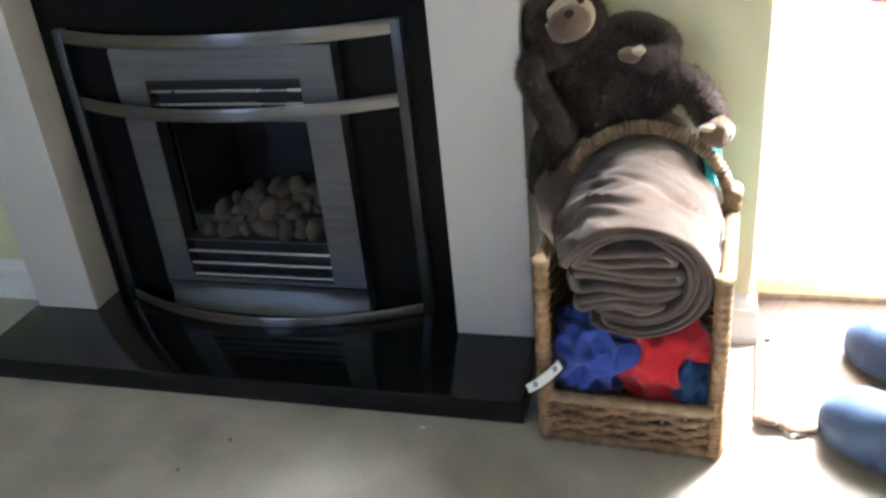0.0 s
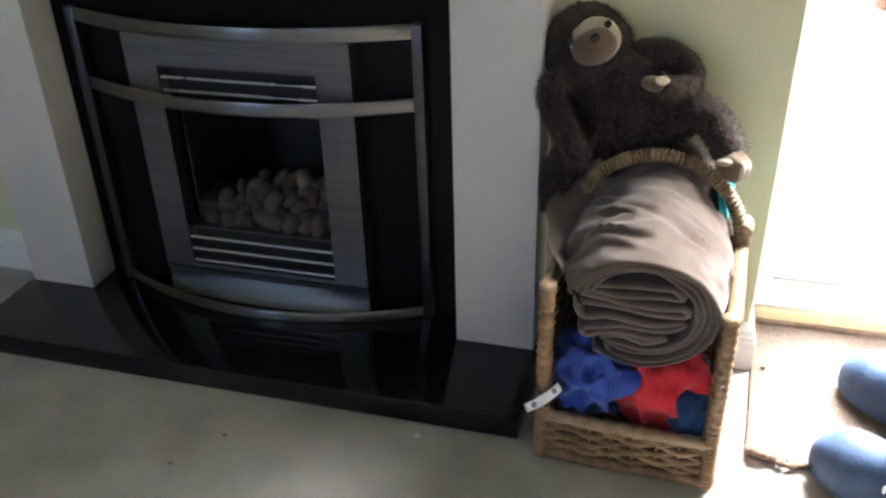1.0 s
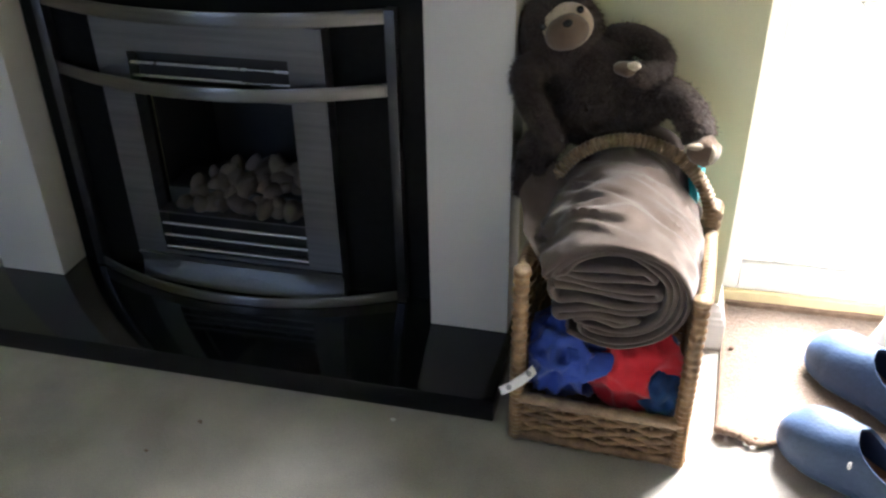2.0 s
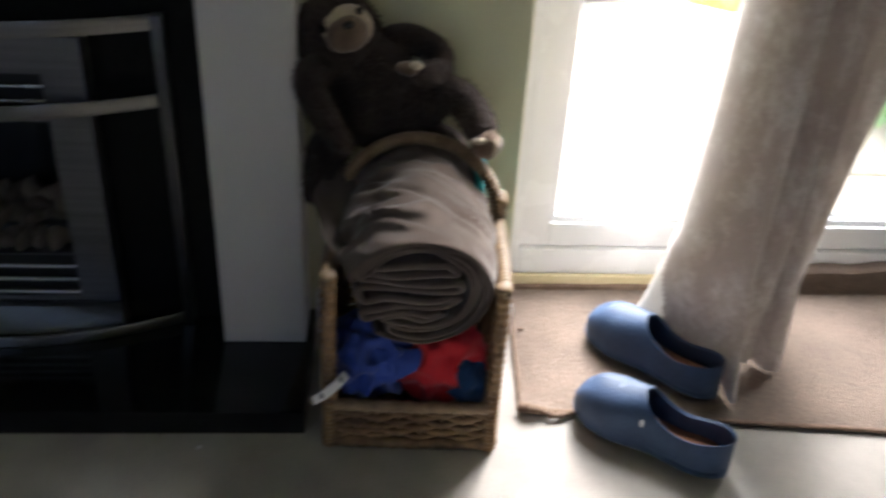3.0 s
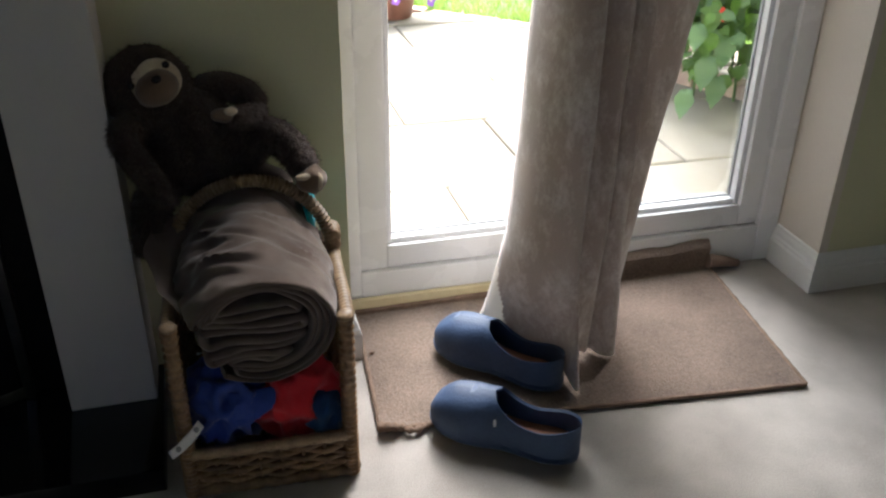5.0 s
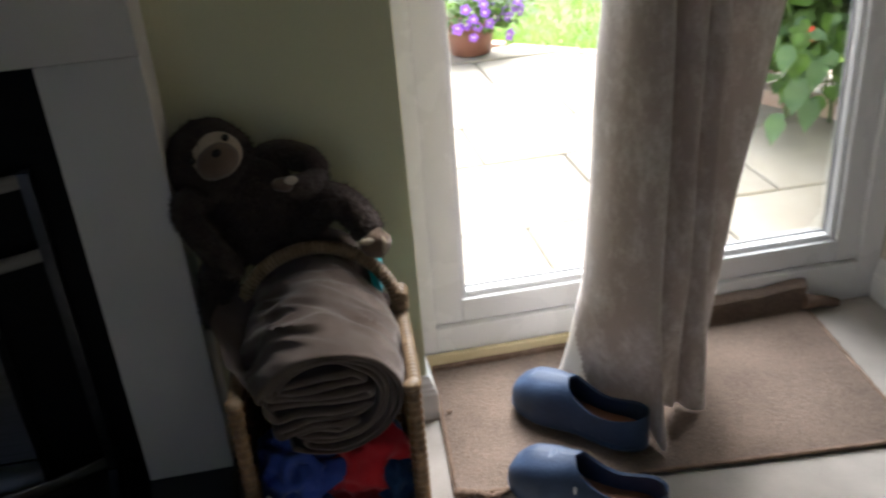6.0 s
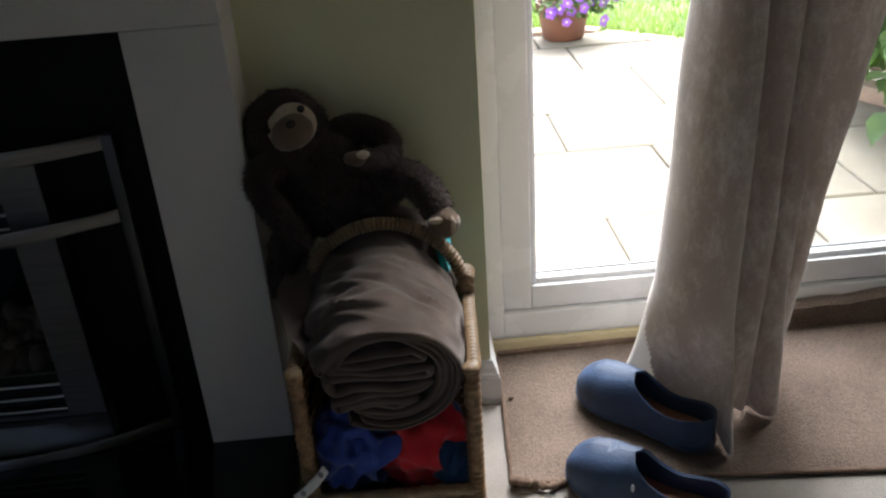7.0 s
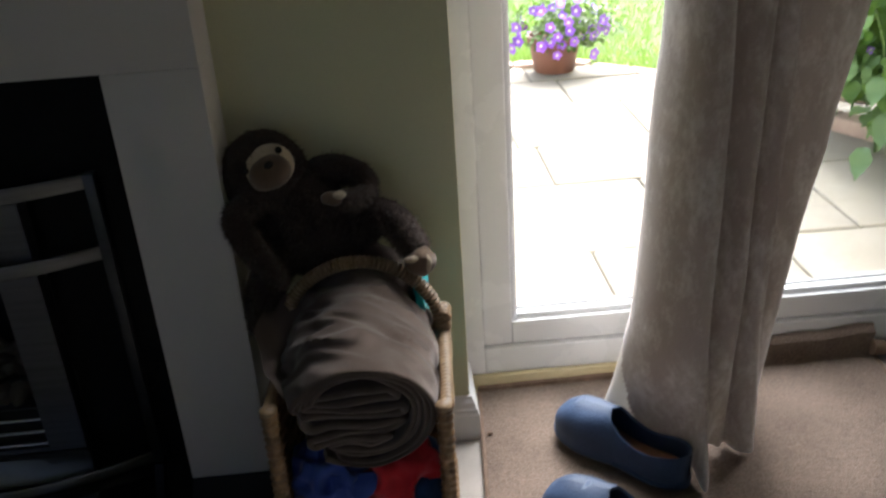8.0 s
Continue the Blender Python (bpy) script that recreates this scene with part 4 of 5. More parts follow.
# ---- clogs ----
def clog(name, toe, heel, mirror, label):
    toe, heel = Vector((*toe, 0)), Vector((*heel, 0))
    fwd = (heel - toe)
    length = fwd.length
    fwd.normalize()
    side = Vector((-fwd.y, fwd.x, 0)) * mirror
    ground = 0.0135

    def lerp_keys(keys, s):
        for (a, va), (b, vb) in zip(keys, keys[1:]):
            if s <= b:
                break
        i = [k[0] for k in keys].index(b)
        pa, pb = keys[max(i - 2, 0)], keys[min(i + 1, len(keys) - 1)]
        d = b - a
        ma = (vb - pa[1]) / max(b - pa[0], 1e-6) * d
        mb = (pb[1] - va) / max(pb[0] - a, 1e-6) * d
        f = (s - a) / d
        return (2 * f ** 3 - 3 * f * f + 1) * va + (f ** 3 - 2 * f * f + f) * ma + (3 * f * f - 2 * f ** 3) * vb + (f ** 3 - f * f) * mb
    width = [(0, 0.030), (0.03, 0.040), (0.12, 0.053), (0.28, 0.0575), (0.42, 0.049), (0.55, 0.042), (0.68, 0.041), (0.80, 0.0445), (0.92, 0.040), (1.0, 0.020)]
    height = [(0, 0.036), (0.05, 0.066), (0.15, 0.092), (0.28, 0.102), (0.40, 0.108), (0.47, 0.113), (0.56, 0.106), (0.7, 0.104), (0.88, 0.122), (1.0, 0.124)]
    reach = [(0, 90), (0.30, 90), (0.445, 90), (0.462, 72), (0.50, 56), (0.57, 42), (0.66, 33), (0.78, 29), (0.9, 30), (1.0, 33)]
    lift = [(0, 0.012), (0.12, 0.002), (0.4, 0.0), (0.55, 0.003), (0.7, 0.0), (1.0, 0.002)]
    bend = [(0, 0.006), (0.3, 0.002), (0.6, -0.004), (1.0, 0.0)]
    shell, insole = bmesh.new(), bmesh.new()
    nst, na = 54, 14
    rows, floor_rows = [], []
    for i in range(nst + 1):
        s = 0.5 - 0.5 * math.cos(math.pi * i / nst)
        w, h, lf, phi = lerp_keys(width, s), lerp_keys(height, s), lerp_keys(lift, s), radians(min(90, lerp_keys(reach, s)) if s > 0.445 else 90)
        if s < 0.24:
            w = 0.0555 * math.sqrt(max(0.02, 1 - ((0.24 - s) / 0.24) ** 2))
        if s > 0.80:
            w = 0.0445 * max(0.02, 1 - ((s - 0.80) / 0.20) ** 2.4) ** 0.5
        base = toe + fwd * (length * s) + side * lerp_keys(bend, s)
        ring = []
        for sg in (1, -1):
            outer, inner = [], []
            for k in range(na + 1):
                a = -math.pi / 2 + (phi + math.pi / 2) * k / na
                ca, sa = math.copysign(abs(math.cos(a)) ** 0.55, math.cos(a)), math.sin(a)
                z = 0.034 + (h - 0.034) * sa if sa > 0 else 0.034 + 0.034 * -abs(sa) ** 0.6
                flare = 0.0055 if z < 0.017 else -0.0015 if z < 0.023 else 0.0
                if sa > 0:
                    ca = abs(math.cos(a)) ** 0.8
                outer.append(base + side * sg * (w + flare) * ca + Vector((0, 0, z + lf * (1 if z < 0.02 else 0.4) + ground)))
            for k in range(na, -1, -1):
                a = radians(-35) + (phi - radians(-35)) * k / na
                ca, sa = math.copysign(abs(math.cos(a)) ** 0.55, math.cos(a)), math.sin(a)
                z = 0.034 + (h - 0.0055 - 0.034) * sa if sa > 0 else 0.034 + 0.016 * sa
                if sa > 0:
                    ca = abs(math.cos(a)) ** 0.8
                inner.append(base + side * sg * max(0.001, w - 0.0065) * ca + Vector((0, 0, z + lf * 0.4 + ground)))
            inner.append(base + Vector((0, 0, inner[-1].z - base.z)))
            ring.append([shell.verts.new(p) for p in outer + inner])
        rows.append(ring)
        fw = max(0.002, w - 0.009)
        floor_rows.append([insole.verts.new(base + side * (fw * x) + Vector((0, 0, 0.031 + lf * 0.4 + ground + 0.002 * x * x))) for x in (-1, -0.6, 0, 0.6, 1)])
    for a, b in zip(rows, rows[1:]):
        for g in (0, 1):
            for k in range(len(a[g]) - 1):
                shell.faces.new([a[g][k], a[g][k + 1], b[g][k + 1], b[g][k]])
    for r in (rows[0], rows[-1]):
        for g in (0, 1):
            cnt = len(r[g])
            for k in range(cnt // 2 - 1):
                shell.faces.new([r[g][k], r[g][k + 1], r[g][cnt - 2 - k], r[g][cnt - 1 - k]])
    bmesh.ops.remove_doubles(shell, verts=shell.verts, dist=0.0004)
    for a, b in zip(floor_rows, floor_rows[1:]):
        for k in range(4):
            insole.faces.new([a[k], a[k + 1], b[k + 1], b[k]])
    t = thing(name, (toe + heel) / 2, label, "clog", "pair of clogs")
    part("shell", shell, RUBBER, t, smooth=55)
    part("insole", insole, INSOLE, t, "tan insole", smooth=60)
    return t, toe, fwd, side, length, ground


near, toe, fwd, side, length, g0 = clog("rubber_clog", (0.515, -0.150), (0.752, -0.330), 1, "blue rubber slip-on clog with tan insole, on the carpet")
clog("rubber_clog", (0.590, 0.098), (0.800, -0.125), 1, "blue rubber slip-on clog under the curtain hem")
# small pale badge on the side of the near clog
bq = toe + fwd * (length * 0.49)
s2 = side if side.y < 0 else -side
bm = add_blob(bmesh.new(), bq + s2 * 0.0445 + Vector((0, 0, 0.084)), (fwd * 0.0032, s2 * 0.003, Vector((0, 0, 0.009))), 10)
part("badge", bm, TAG, near, "small pale oval badge", smooth=180)


# ---- curtain ----
def curtain_mesh():
    """Plan of the folds near the top and at the hem; the cloth leans as it falls."""
    top = [(0.86, 0.150), (0.80, 0.115), (0.762, 0.045), (0.768, -0.040), (0.792, -0.098), (0.822, -0.112), (0.842, -0.075), (0.858, 0.000), (0.882, -0.040), (0.902, -0.060),
           (0.918, -0.030), (0.930, 0.040), (0.952, -0.005), (0.972, -0.015), (0.986, 0.030), (1.010, 0.085), (1.060, 0.075), (1.110, 0.080), (1.150, 0.100), (1.165, 0.15)]
    mid = [(0.83, 0.150), (0.765, 0.115), (0.726, 0.045), (0.734, -0.040), (0.770, -0.098), (0.812, -0.118), (0.836, -0.082), (0.850, -0.015), (0.868, -0.045), (0.890, -0.066),
           (0.906, -0.035), (0.912, 0.020), (0.930, -0.020), (0.952, -0.030), (0.966, 0.010), (0.980, 0.060), (1.008, 0.060), (1.035, 0.075), (1.055, 0.105), (1.06, 0.15)]
    low = [(0.79, 0.205), (0.725, 0.180), (0.674, 0.128), (0.706, 0.100), (0.764, 0.050), (0.812, -0.035), (0.824, -0.156), (0.846, -0.112), (0.850, -0.060), (0.868, -0.018),
           (0.890, -0.030), (0.910, -0.016), (0.926, -0.038), (0.958, -0.042), (0.976, -0.006), (0.972, 0.040), (0.988, 0.065), (1.004, 0.090), (1.010, 0.12), (1.00, 0.16)]
    hem = [0.022, 0.020, 0.018, 0.030, 0.035, 0.040, 0.020, 0.040, 0.050, 0.034, 0.026, 0.022, 0.016, 0.016, 0.016, 0.02, 0.022, 0.022, 0.022, 0.022]
    n = 180
    T, L, M = (curve_points([(x, y, 0) for x, y in k], n + 1) for k in (top, low, mid))
    H = [p.z for p in curve_points([(0, 0, h) for h in hem], n + 1)]
    bm, rows = bmesh.new(), []
    zs = [0.012 * k for k in range(26)] + [0.34, 0.42, 0.5, 0.58, 0.66, 0.74, 0.82, 0.90, 1.0, 1.15, 1.3, 1.5, 1.7, 1.9, 2.15]
    for z in zs:
        row = []
        for i in range(n + 1):
            zz = max(z, 0) * (2.15 - H[i]) / 2.15 + H[i]
            if zz < 0.3:
                f = zz / 0.3
                f = f ** 0.8
                p = L[i].lerp(M[i], f)
            elif zz < 0.88:
                p = M[i].lerp(T[i], (zz - 0.3) / 0.58)
            else:
                p = T[i] + (T[i] - M[i]) * min(0.6, (zz - 0.88)) * Vector((0.35, 0, 0)).x
            q = Vector((i * 0.05, zz * 5.0, 2.0))
            p = p + Vector((0.006 * noise.noise(q), 0.007 * noise.noise(q + Vector((9, 4, 1))), 0))
            crease = 0.006 * noise.noise(Vector((i * 0.03, zz * 16, 7))) * max(0, 1 - abs(zz - 0.55) / 0.5)
            row.append(bm.verts.new((p.x, p.y + crease, zz)))
        rows.append(row)
    inner = []
    for r in range(len(rows)):
        line = []
        for i in range(n + 1):
            a, b = rows[r][max(i - 1, 0)].co, rows[r][min(i + 1, n)].co
            d = Vector((b.x - a.x, b.y - a.y, 0)).normalized()
            line.append(bm.verts.new(rows[r][i].co + Vector((-d.y, d.x, 0)) * 0.0035))
        inner.append(line)
    for r in range(len(rows) - 1):
        for i in range(n):
            f = bm.faces.new([rows[r][i], rows[r][i + 1], rows[r + 1][i + 1], rows[r + 1][i]])
            f.material_index = 1 if zs[r] < 0.28 and i < 34 - 20 * (zs[r] / 0.28) else 0
            bm.faces.new([inner[r][i], inner[r + 1][i], inner[r + 1][i + 1], inner[r][i + 1]]).material_index = 1
    for i in range(n):
        bm.faces.new([rows[0][i], inner[0][i], inner[0][i + 1], rows[0][i + 1]])
    for r in range(len(rows) - 1):
        bm.faces.new([rows[r][0], rows[r + 1][0], inner[r + 1][0], inner[r][0]])
        bm.faces.new([rows[r][n], inner[r][n], inner[r + 1][n], rows[r + 1][n]])
    return bm


drape = thing("curtain", (0.93, 0.03, 2.15), "greige velvet curtain with pale lining, bunched to the floor", "curtain")
part("drape", curtain_mesh(), [VELVET, LINING], drape, smooth=180)
part("curtain_pole", add_tube(bmesh.new(), [(0.2, 0.03, 2.18), (1.8, 0.03, 2.18)], 0.014, 12), STEEL, drape, smooth=60)

# ---- outside ----
rnd = random.Random(21)
ground = part("ground", box(-60, 60, -60, 60, PATIO_Z - 0.4, PATIO_Z - 0.055), GRASS)
tagged(ground, "garden ground reaching to the distance", "ground", kind="structure")
patio = thing("patio", (1, 2, PATIO_Z), "buff sandstone slab patio with open joints", "patio", kind="structure")


def edge_y(x):
    """The back line of the patio, curving towards the house on the far side."""
    return 3.60 - 0.78 * max(0.0, x - 1.30) - 0.06 * max(0.0, x - 1.25) ** 2 + 0.05 * math.sin(x * 2)


bed = bmesh.new()
add_box(bed, -3.0, 5.0, OUT_Y, 4.2, PATIO_Z - 0.054, PATIO_Z - 0.014)
part("joint_bed", bed, JOINT, patio)
slab_rows = [(OUT_Y + 0.01, 1.148), (1.148, 1.748), (1.748, 2.20), (2.20, 2.80), (2.80, 3.25), (3.25, 3.95)]
for r, (y0, y1) in enumerate(slab_rows):
    x = (0.905 - 6 * 0.6, 1.225 - 6 * 0.585, -2.4, -2.63, -2.86, -2.4)[r]
    while x < 4.6:
        w = 0.6 if r == 0 else 0.585 if r == 1 else rnd.choice((0.45, 0.6, 0.6, 0.75, 0.9))
        yb = min(y1, edge_y(x + w / 2) - 0.08)
        if yb - y0 > 0.12 and w > 0.1:
            g = 0.0045
            dz = rnd.uniform(-0.002, 0.002)
            part("paving_slab", box(x + g, x + w - g, y0 + g, yb - g, PATIO_Z - 0.035, PATIO_Z + dz, 0.006, 1), PAVING, patio)
        x += w
edging = thing("brick_edging", (1.8, 3.2, PATIO_Z), "row of pink bricks between patio and lawn", "brick edging", kind="structure")
brick_mesh = mesh_of("brick", box(-0.105, 0.105, -0.05, 0.05, -0.05, 0.010, 0.006, 1), BRICK)
x = -2.2
while x < 4.2:
    slope = (edge_y(x + 0.1) - edge_y(x - 0.1)) / 0.2
    b = part("brick", brick_mesh, None, edging)
    ang = math.atan(slope)
    b.matrix_basis = Matrix.LocRotScale((x, edge_y(x), PATIO_Z + rnd.uniform(-0.004, 0.006)), Euler((rnd.uniform(-0.03, 0.03), 0, ang + rnd.uniform(-0.03, 0.03))), None)
    x += 0.222 * math.cos(ang)

# lawn
lawn_bm = bmesh.new()
xs = [-12 + 24 * i / 60 for i in range(61)]
cols = [[lawn_bm.verts.new((x, (edge_y(max(-2.5, min(4.2, x))) + 0.05) + (26 - 3) * k, PATIO_Z + 0.0 - 0.02 * (k == 0))) for k in (0, 0.004, 0.1, 0.4, 1.0)] for x in xs]
for a, b in zip(cols, cols[1:]):
    for k in range(4):
        lawn_bm.faces.new([a[k], b[k], b[k + 1], a[k + 1]])
lawn = part("lawn", lawn_bm, GRASS)
tagged(lawn, "mown green lawn beyond the patio", "lawn", kind="structure")
verts, faces = [], []
for _ in range(26000):
    x = rnd.uniform(0.3, 3.6)
    y = edge_y(x) + 0.06 + 4.2 * rnd.random() ** 1.6
    h, a = rnd.uniform(0.025, 0.055), rnd.uniform(0, 6.28)
    dx, dy = 0.004 * math.cos(a), 0.004 * math.sin(a)
    k = len(verts)
    verts += [(x - dx, y - dy, PATIO_Z), (x + dx, y + dy, PATIO_Z), (x + rnd.uniform(-0.02, 0.02), y + rnd.uniform(-0.02, 0.02), PATIO_Z + h)]
    faces.append((k, k + 1, k + 2))
me = bpy.data.meshes.new("grass")
me.from_pydata(verts, [], faces)
me.materials.append(BLADE)
tagged(new("grass", me), "short green grass blades of the lawn", "grass", kind="stuff")


def leaf_mesh(name, material, length=1.0, width=0.62, lobes=0.0):
    bm, n = bmesh.new(), 8
    left, mid, right = [], [], []
    for i in range(n + 1):
        t = i / n
        w = width * 0.5 * math.sin(math.pi * t ** 0.75) * (1 + lobes * math.sin(t * 19)) + 0.004
        z = -0.28 * t * t + 0.08 * math.sin(t * 9)
        left.append(bm.verts.new((-w, t * length, z + 0.16 * w + 0.03 * math.sin(t * 13)))), mid.append(bm.verts.new((0, t * length, z - 0.03))), right.append(bm.verts.new((w, t * length, z + 0.16 * w - 0.03 * math.sin(t * 11))))
    for i in range(n):
        bm.faces.new([left[i], mid[i], mid[i + 1], left[i + 1]]), bm.faces.new([mid[i], right[i], right[i + 1], mid[i + 1]])
    return mesh_of(name, bm, material, 180)


LEAVES = [leaf_mesh("leaf", LEAF), leaf_mesh("leaf", LEAF, 1, 0.8, 0.08), leaf_mesh("leaf", LEAF_BLUE, 1, 0.55, 0.12)]


def petunia():
    bm = bmesh.new()
    c = bm.verts.new((0, 0, -0.25))
    rim = []
    for k in range(20):
        a = 2 * math.pi * k / 20
        r = 1 + 0.14 * math.cos(5 * a)
        rim.append((bm.verts.new((0.30 * math.cos(a), 0.30 * math.sin(a), 0)), bm.verts.new((r * math.cos(a), r * math.sin(a), 0.10 + 0.10 * math.sin(5 * a + 1)))))
    for k in range(20):
        (a0, a1), (b0, b1) = rim[k], rim[(k + 1) % 20]
        bm.faces.new([c, a0, b0]).material_index = 1
        bm.faces.new([a0, a1, b1, b0])
    return mesh_of("flower", bm, [PETAL, HEART], 180)


POT = Vector((1.215, 3.44, PATIO_Z))
pot = thing("flower_pot", POT, "brown plastic pot of purple petunias on the patio", "flower pot")
prof = [(0.0, 0.0), (0.108, 0.0), (0.115, 0.01), (0.140, 0.165), (0.150, 0.167), (0.153, 0.20), (0.140, 0.20), (0.130, 0.17), (0.0, 0.17)]
bm, rings = bmesh.new(), []
for k in range(32):
    a = 2 * math.pi * k / 32
    rings.append([bm.verts.new((POT.x + r * math.cos(a), POT.y + r * math.sin(a), POT.z + 0.006 + z)) for r, z in prof])
for k in range(32):
    a, b = rings[k], rings[(k + 1) % 32]
    for j in range(len(prof) - 1):
        bm.faces.new([a[j], b[j], b[j + 1], a[j + 1]])
bmesh.ops.remove_doubles(bm, verts=bm.verts, dist=0.0005)
part("pot_body", bm, TERRACOTTA, pot, smooth=40)
bm = bmesh.new()
add_blob(bm, POT + Vector((0, 0, 0.165)), ball_axes(0.12, 0.12, 0.022), 20, 0, 0.01, 40)
part("soil", bm, SOIL, pot, smooth=180)
flower = petunia()
for k in range(64):
    a, e = rnd.uniform(0, 6.28), rnd.uniform(-0.75, 1.2)
    r = rnd.uniform(0.16, 0.29)
    d = Vector((math.cos(a) * math.cos(e), math.sin(a) * math.cos(e), math.sin(e)))
    p = POT + Vector((0, 0, 0.26)) + Vector((d.x * r * 1.15, d.y * r * 1.15, d.z * r * 0.8))
    o = part("flower", flower, None, pot)
    s = rnd.uniform(0.024, 0.034)
    q = (d + Vector((rnd.uniform(-0.4, 0.4), rnd.uniform(-0.9, 0.0), rnd.uniform(-0.2, 0.5)))).to_track_quat("Z", "Y")
    o.matrix_basis = Matrix.LocRotScale(p, q, (s, s, s))


def foliage(name, parent, spots, size, material_mesh, count, seed, label="", kind=""):
    """Many leaves joined into one mesh, filling ellipsoids given as (centre, radii)."""
    rn = random.Random(seed)
    src = [([v.co.copy() for v in m.vertices], [tuple(p.vertices) for p in m.polygons], m.materials[0]) for m in material_mesh]
    verts, faces, mats = [], [], []
    for k in range(count):
        c, rad = spots[rn.randrange(len(spots))]
        while True:
            u = Vector((rn.uniform(-1, 1), rn.uniform(-1, 1), rn.uniform(-1, 1)))
            if 0.15 < u.length < 1:
                break
        p = Vector((c[0] + u.x * rad[0], c[1] + u.y * rad[1], c[2] + u.z * rad[2]))
        d = (Vector((u.x, u.y - 0.3, 0.1)) + Vector((rn.uniform(-0.7, 0.7), rn.uniform(-0.7, 0.7), rn.uniform(-0.8, 0.3)))).normalized()
        mtx = Matrix.LocRotScale(p, d.to_track_quat("Y", "Z") @ Euler((0, rn.uniform(-0.8, 0.8), 0)).to_quaternion(), Vector((1, 1, 1)) * rn.uniform(0.6, 1.2) * size)
        i = rn.randrange(len(src))
        base = len(verts)
        verts += [tuple(mtx @ v) for v in src[i][0]]
        faces += [tuple(base + q for q in f) for f in src[i][1]]
        mats += [i] * len(src[i][1])
    me = bpy.data.meshes.new(name)
    me.from_pydata(verts, [], faces)
    for s in src:
        me.materials.append(s[2])
    me.polygons.foreach_set("material_index", mats)
    me.polygons.foreach_set("use_smooth", [True] * len(faces))
    return tagged(part(name, me, None, parent), label, kind=kind)


foliage("foliage", pot, [((POT.x, POT.y, POT.z + 0.26), (0.25, 0.24, 0.15)), ((POT.x + 0.16, POT.y - 0.02, POT.z + 0.27), (0.24, 0.18, 0.13))], 0.038, LEAVES[:2], 800, 3, kind="stuff")

# planting beside the patio
bush = thing("climbing_plant", (2.35, 1.75, PATIO_Z), "leafy green climbing plant with broad pale leaves, unseen crown added for shade", "plant")
for k in range(14):
    x, y = 2.25 + rnd.uniform(-0.25, 0.6), 1.75 + rnd.uniform(-0.5, 0.7)
    keys = [(x + 0.2, y + 0.1, PATIO_Z - 0.02), (x + 0.1, y, 0.4), (x + rnd.uniform(-0.3, 0.1), y + rnd.uniform(-0.2, 0.2), 0.9), (x + rnd.uniform(-0.4, 0.2), y, 1.5)]
    part("stem", add_tube(bmesh.new(), curve_points(keys, 14), lambda i: 0.007 - 0.0003 * i, 6), STEM, bush, smooth=60)
# last three ellipsoids: unseen upper crown, added to shade the patio
spots = [((2.45, 1.95, 0.65), (0.42, 0.55, 0.55)), ((2.75, 1.5, 0.7), (0.4, 0.55, 0.8)), ((2.35, 2.25, 0.45), (0.38, 0.5, 0.42)), ((2.6, 1.9, 1.4), (0.5, 0.6, 0.5)), ((2.75, 2.5, 1.5), (0.5, 0.7, 0.7)), ((2.55, 2.2, 2.0), (0.45, 0.6, 0.45))]
# more unseen foliage behind and above, added to darken the paving
spots += [((3.15, 1.7, 1.1), (0.5, 1.0, 1.2)), ((3.1, 1.3, 0.9), (0.5, 0.7, 1.0)), ((2.45, 2.6, 1.75), (0.5, 0.7, 0.7)), ((2.4, 2.2, 2.3), (0.5, 0.8, 0.6))]
foliage("foliage", bush, spots, 0.095, LEAVES, 14000, 5, kind="stuff")
near_spots = [((2.18, 1.62, 0.22), (0.16, 0.22, 0.16)), ((2.12, 1.72, 0.45), (0.18, 0.3, 0.25)), ((2.05, 1.85, 0.75), (0.18, 0.3, 0.35))]
for k in range(220):
    c, rad = near_spots[k % 3]
    p = Vector([c[i] + rnd.uniform(-1, 1) * rad[i] for i in range(3)])
    d = Vector((rnd.uniform(-1.0, 0.2), rnd.uniform(-1.0, 0.3), rnd.uniform(-0.9, 0.15))).normalized()
    o = part("leaf", LEAVES[rnd.choice((0, 0, 1, 2))], None, bush)
    s = rnd.uniform(0.055, 0.115)
    o.matrix_basis = Matrix.LocRotScale(p, d.to_track_quat("Y", "Z") @ Euler((0, rnd.uniform(-0.6, 0.6), 0)).to_quaternion(), (s, s, s))
for x, y, z, s in ((1.96, 1.46, 0.06, 0.13), (2.02, 1.44, 0.19, 0.15), (2.09, 1.46, 0.10, 0.14), (2.13, 1.50, 0.24, 0.14), (2.0, 1.50, 0.30, 0.12)):
    o = part("leaf", LEAVES[2], None, bush, "broad pale blue-green leaf")
    o.matrix_basis = Matrix.LocRotScale((x, y, z), Vector((-0.5, -0.6, -0.55)).to_track_quat("Y", "Z"), (s, s, s))
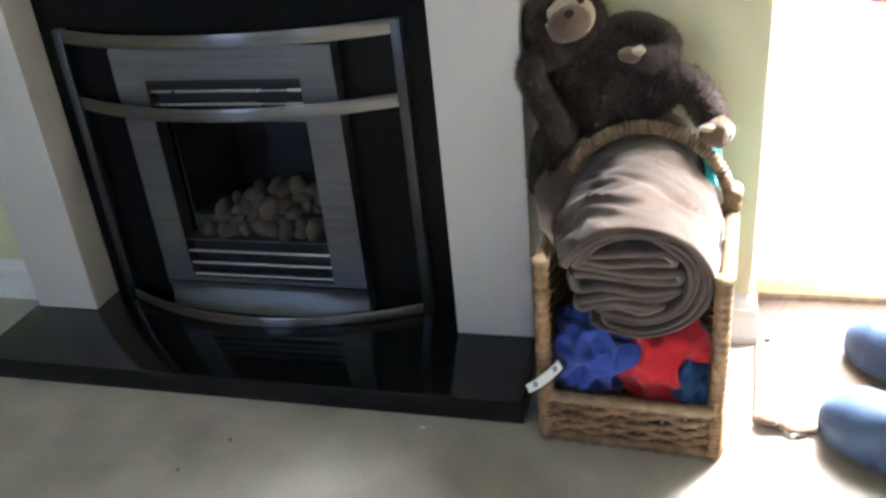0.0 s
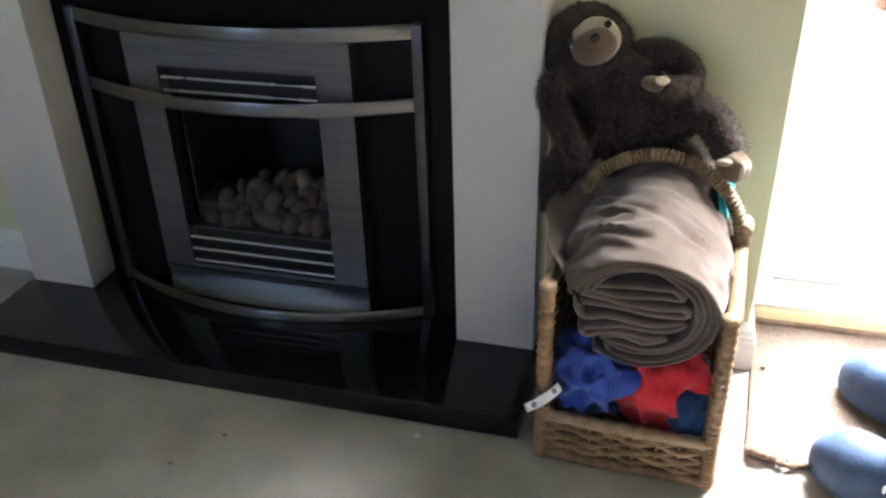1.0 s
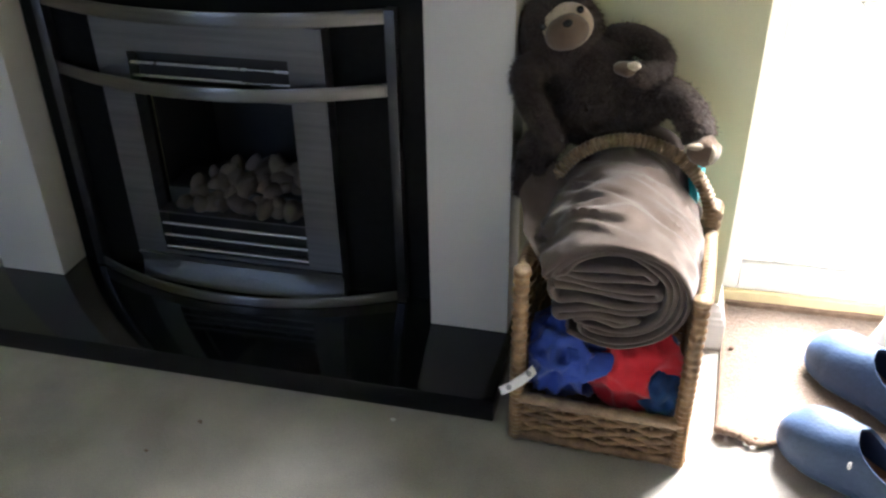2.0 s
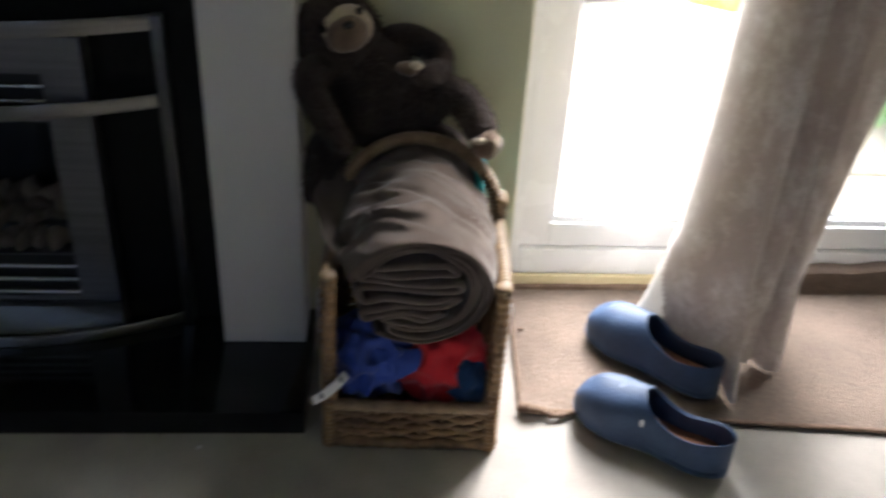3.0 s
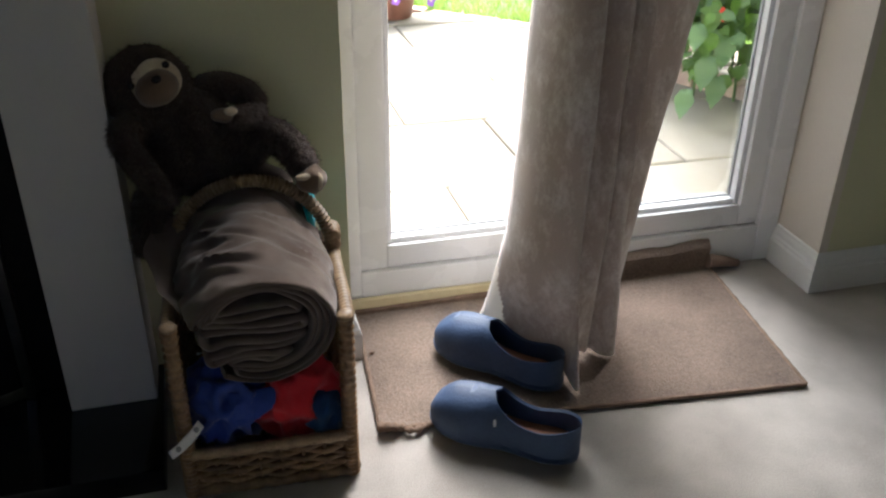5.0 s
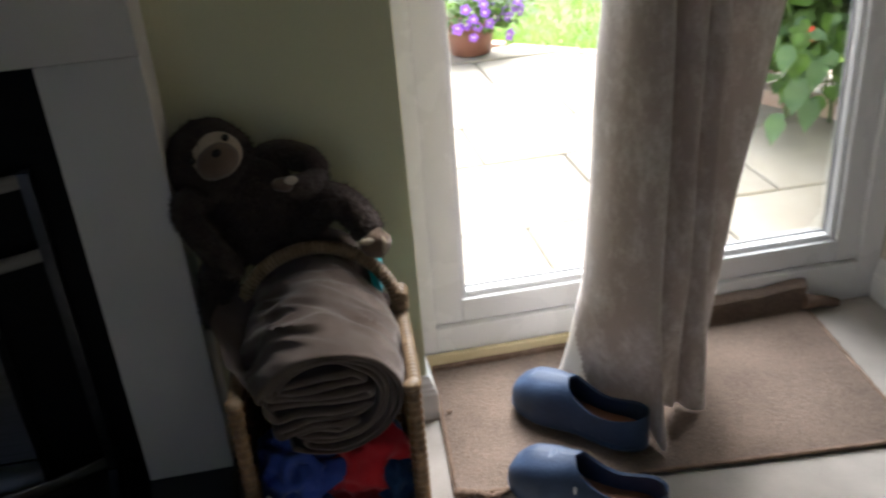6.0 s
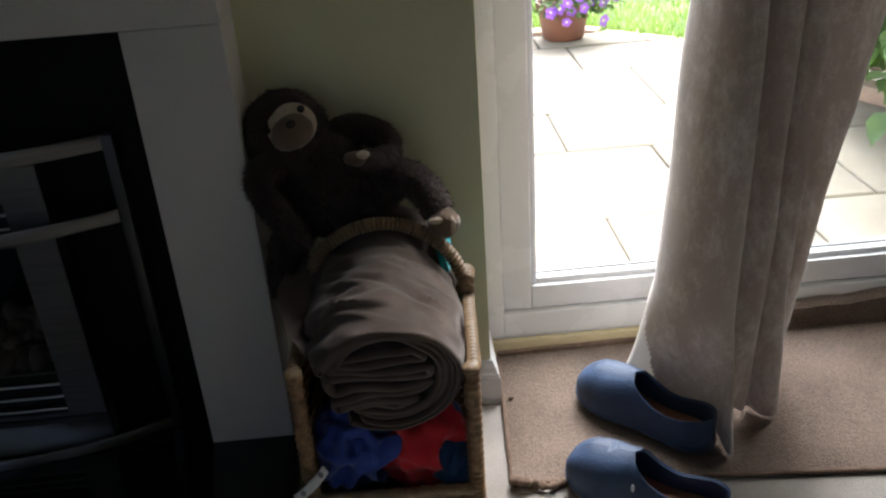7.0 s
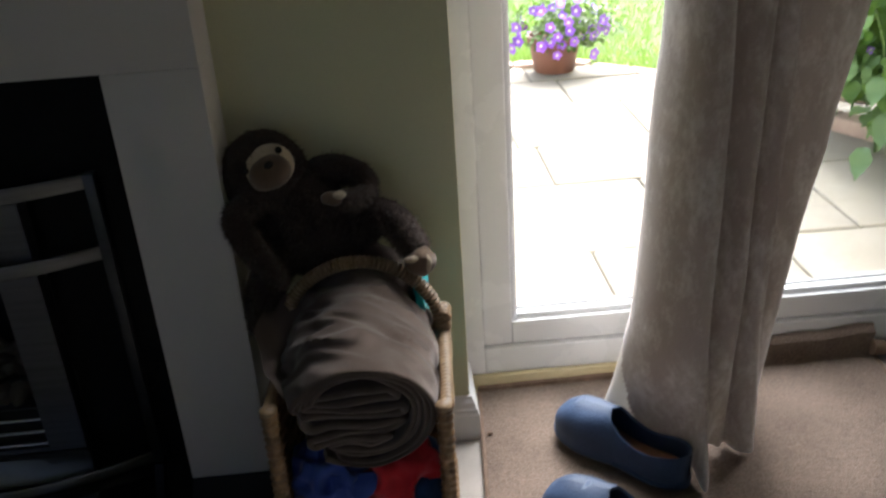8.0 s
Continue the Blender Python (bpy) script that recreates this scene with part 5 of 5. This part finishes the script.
for k in range(5):
    o = part("flower", flower, None, bush)
    o.matrix_basis = Matrix.LocRotScale((2.1 + rnd.uniform(-0.1, 0.3), 1.75 + rnd.uniform(-0.2, 0.4), rnd.uniform(0.3, 0.8)), Euler((1.2, 0, rnd.uniform(-1, 1))), (0.016, 0.016, 0.016))
bloom = petunia()
bloom.materials[0] = PETAL_RED
o = part("flower", bloom, None, bush, "small red flower")
o.matrix_basis = Matrix.LocRotScale((2.08, 1.50, 0.33), Euler((1.2, 0, -0.3)), (0.026, 0.026, 0.026))
bed_edge = thing("planting_bed_edging", (2.4, 1.95, PATIO_Z), "pink brick edging of the planting bed", "brick edging", kind="structure")
for k in range(12):
    b = part("brick", brick_mesh, None, bed_edge)
    b.matrix_basis = Matrix.LocRotScale((2.15 + 0.10 * k, 2.22 - 0.19 * k, PATIO_Z + 0.05), Euler((0, 0, -1.086 + rnd.uniform(-0.04, 0.04))), (1, 1, 1.3))
# hedge is an unseen backdrop, added to close the garden in reflections
hedge = thing("hedge", (6, 9, PATIO_Z), "unseen dark green hedge added as backdrop for reflections", "hedge")
foliage("foliage", hedge, [((x, 11.5 + 0.4 * math.sin(x), 0.9), (1.2, 0.7, 1.3)) for x in range(-8, 10)] + [((5.2, y, 0.9), (0.7, 1.2, 1.2)) for y in range(2, 12)], 0.22, LEAVES[:2], 5200, 8, kind="stuff")
# dark solid boxes stand in for the shade deep between the leaves
part("core", add_box(add_box(bmesh.new(), -9, 10, 11.6, 12.2, PATIO_Z - 0.05, 1.8), 5.4, 6.0, 1.5, 11.5, PATIO_Z - 0.05, 1.7), HEDGE_SHADE, hedge)

# crumbs on the floor and a burr on the mat
for name, x, y, z, s, mtl, label in (("burr", 0.446, 0.100, 0.0145, 0.0045, MAT_EDGE, "dark burr caught on the door mat"), ("crumb", -0.52, -0.33, 0.003, 0.0035, MAT_EDGE, "small dark crumb on the beige carpet"),
                                     ("crumb", -0.58, -0.42, 0.003, 0.0030, MAT_EDGE, "small dark crumb on the beige carpet"), ("paper_scrap", -0.17, -0.245, 0.003, 0.0035, TAG, "tiny white scrap of paper on the carpet")):
    tagged(part(name, add_blob(bmesh.new(), (x, y, z), ball_axes(s * 1.4, s, s * 0.8), 8, 0, s * 0.5, 300), mtl, smooth=180), label, name.replace("_", " "))
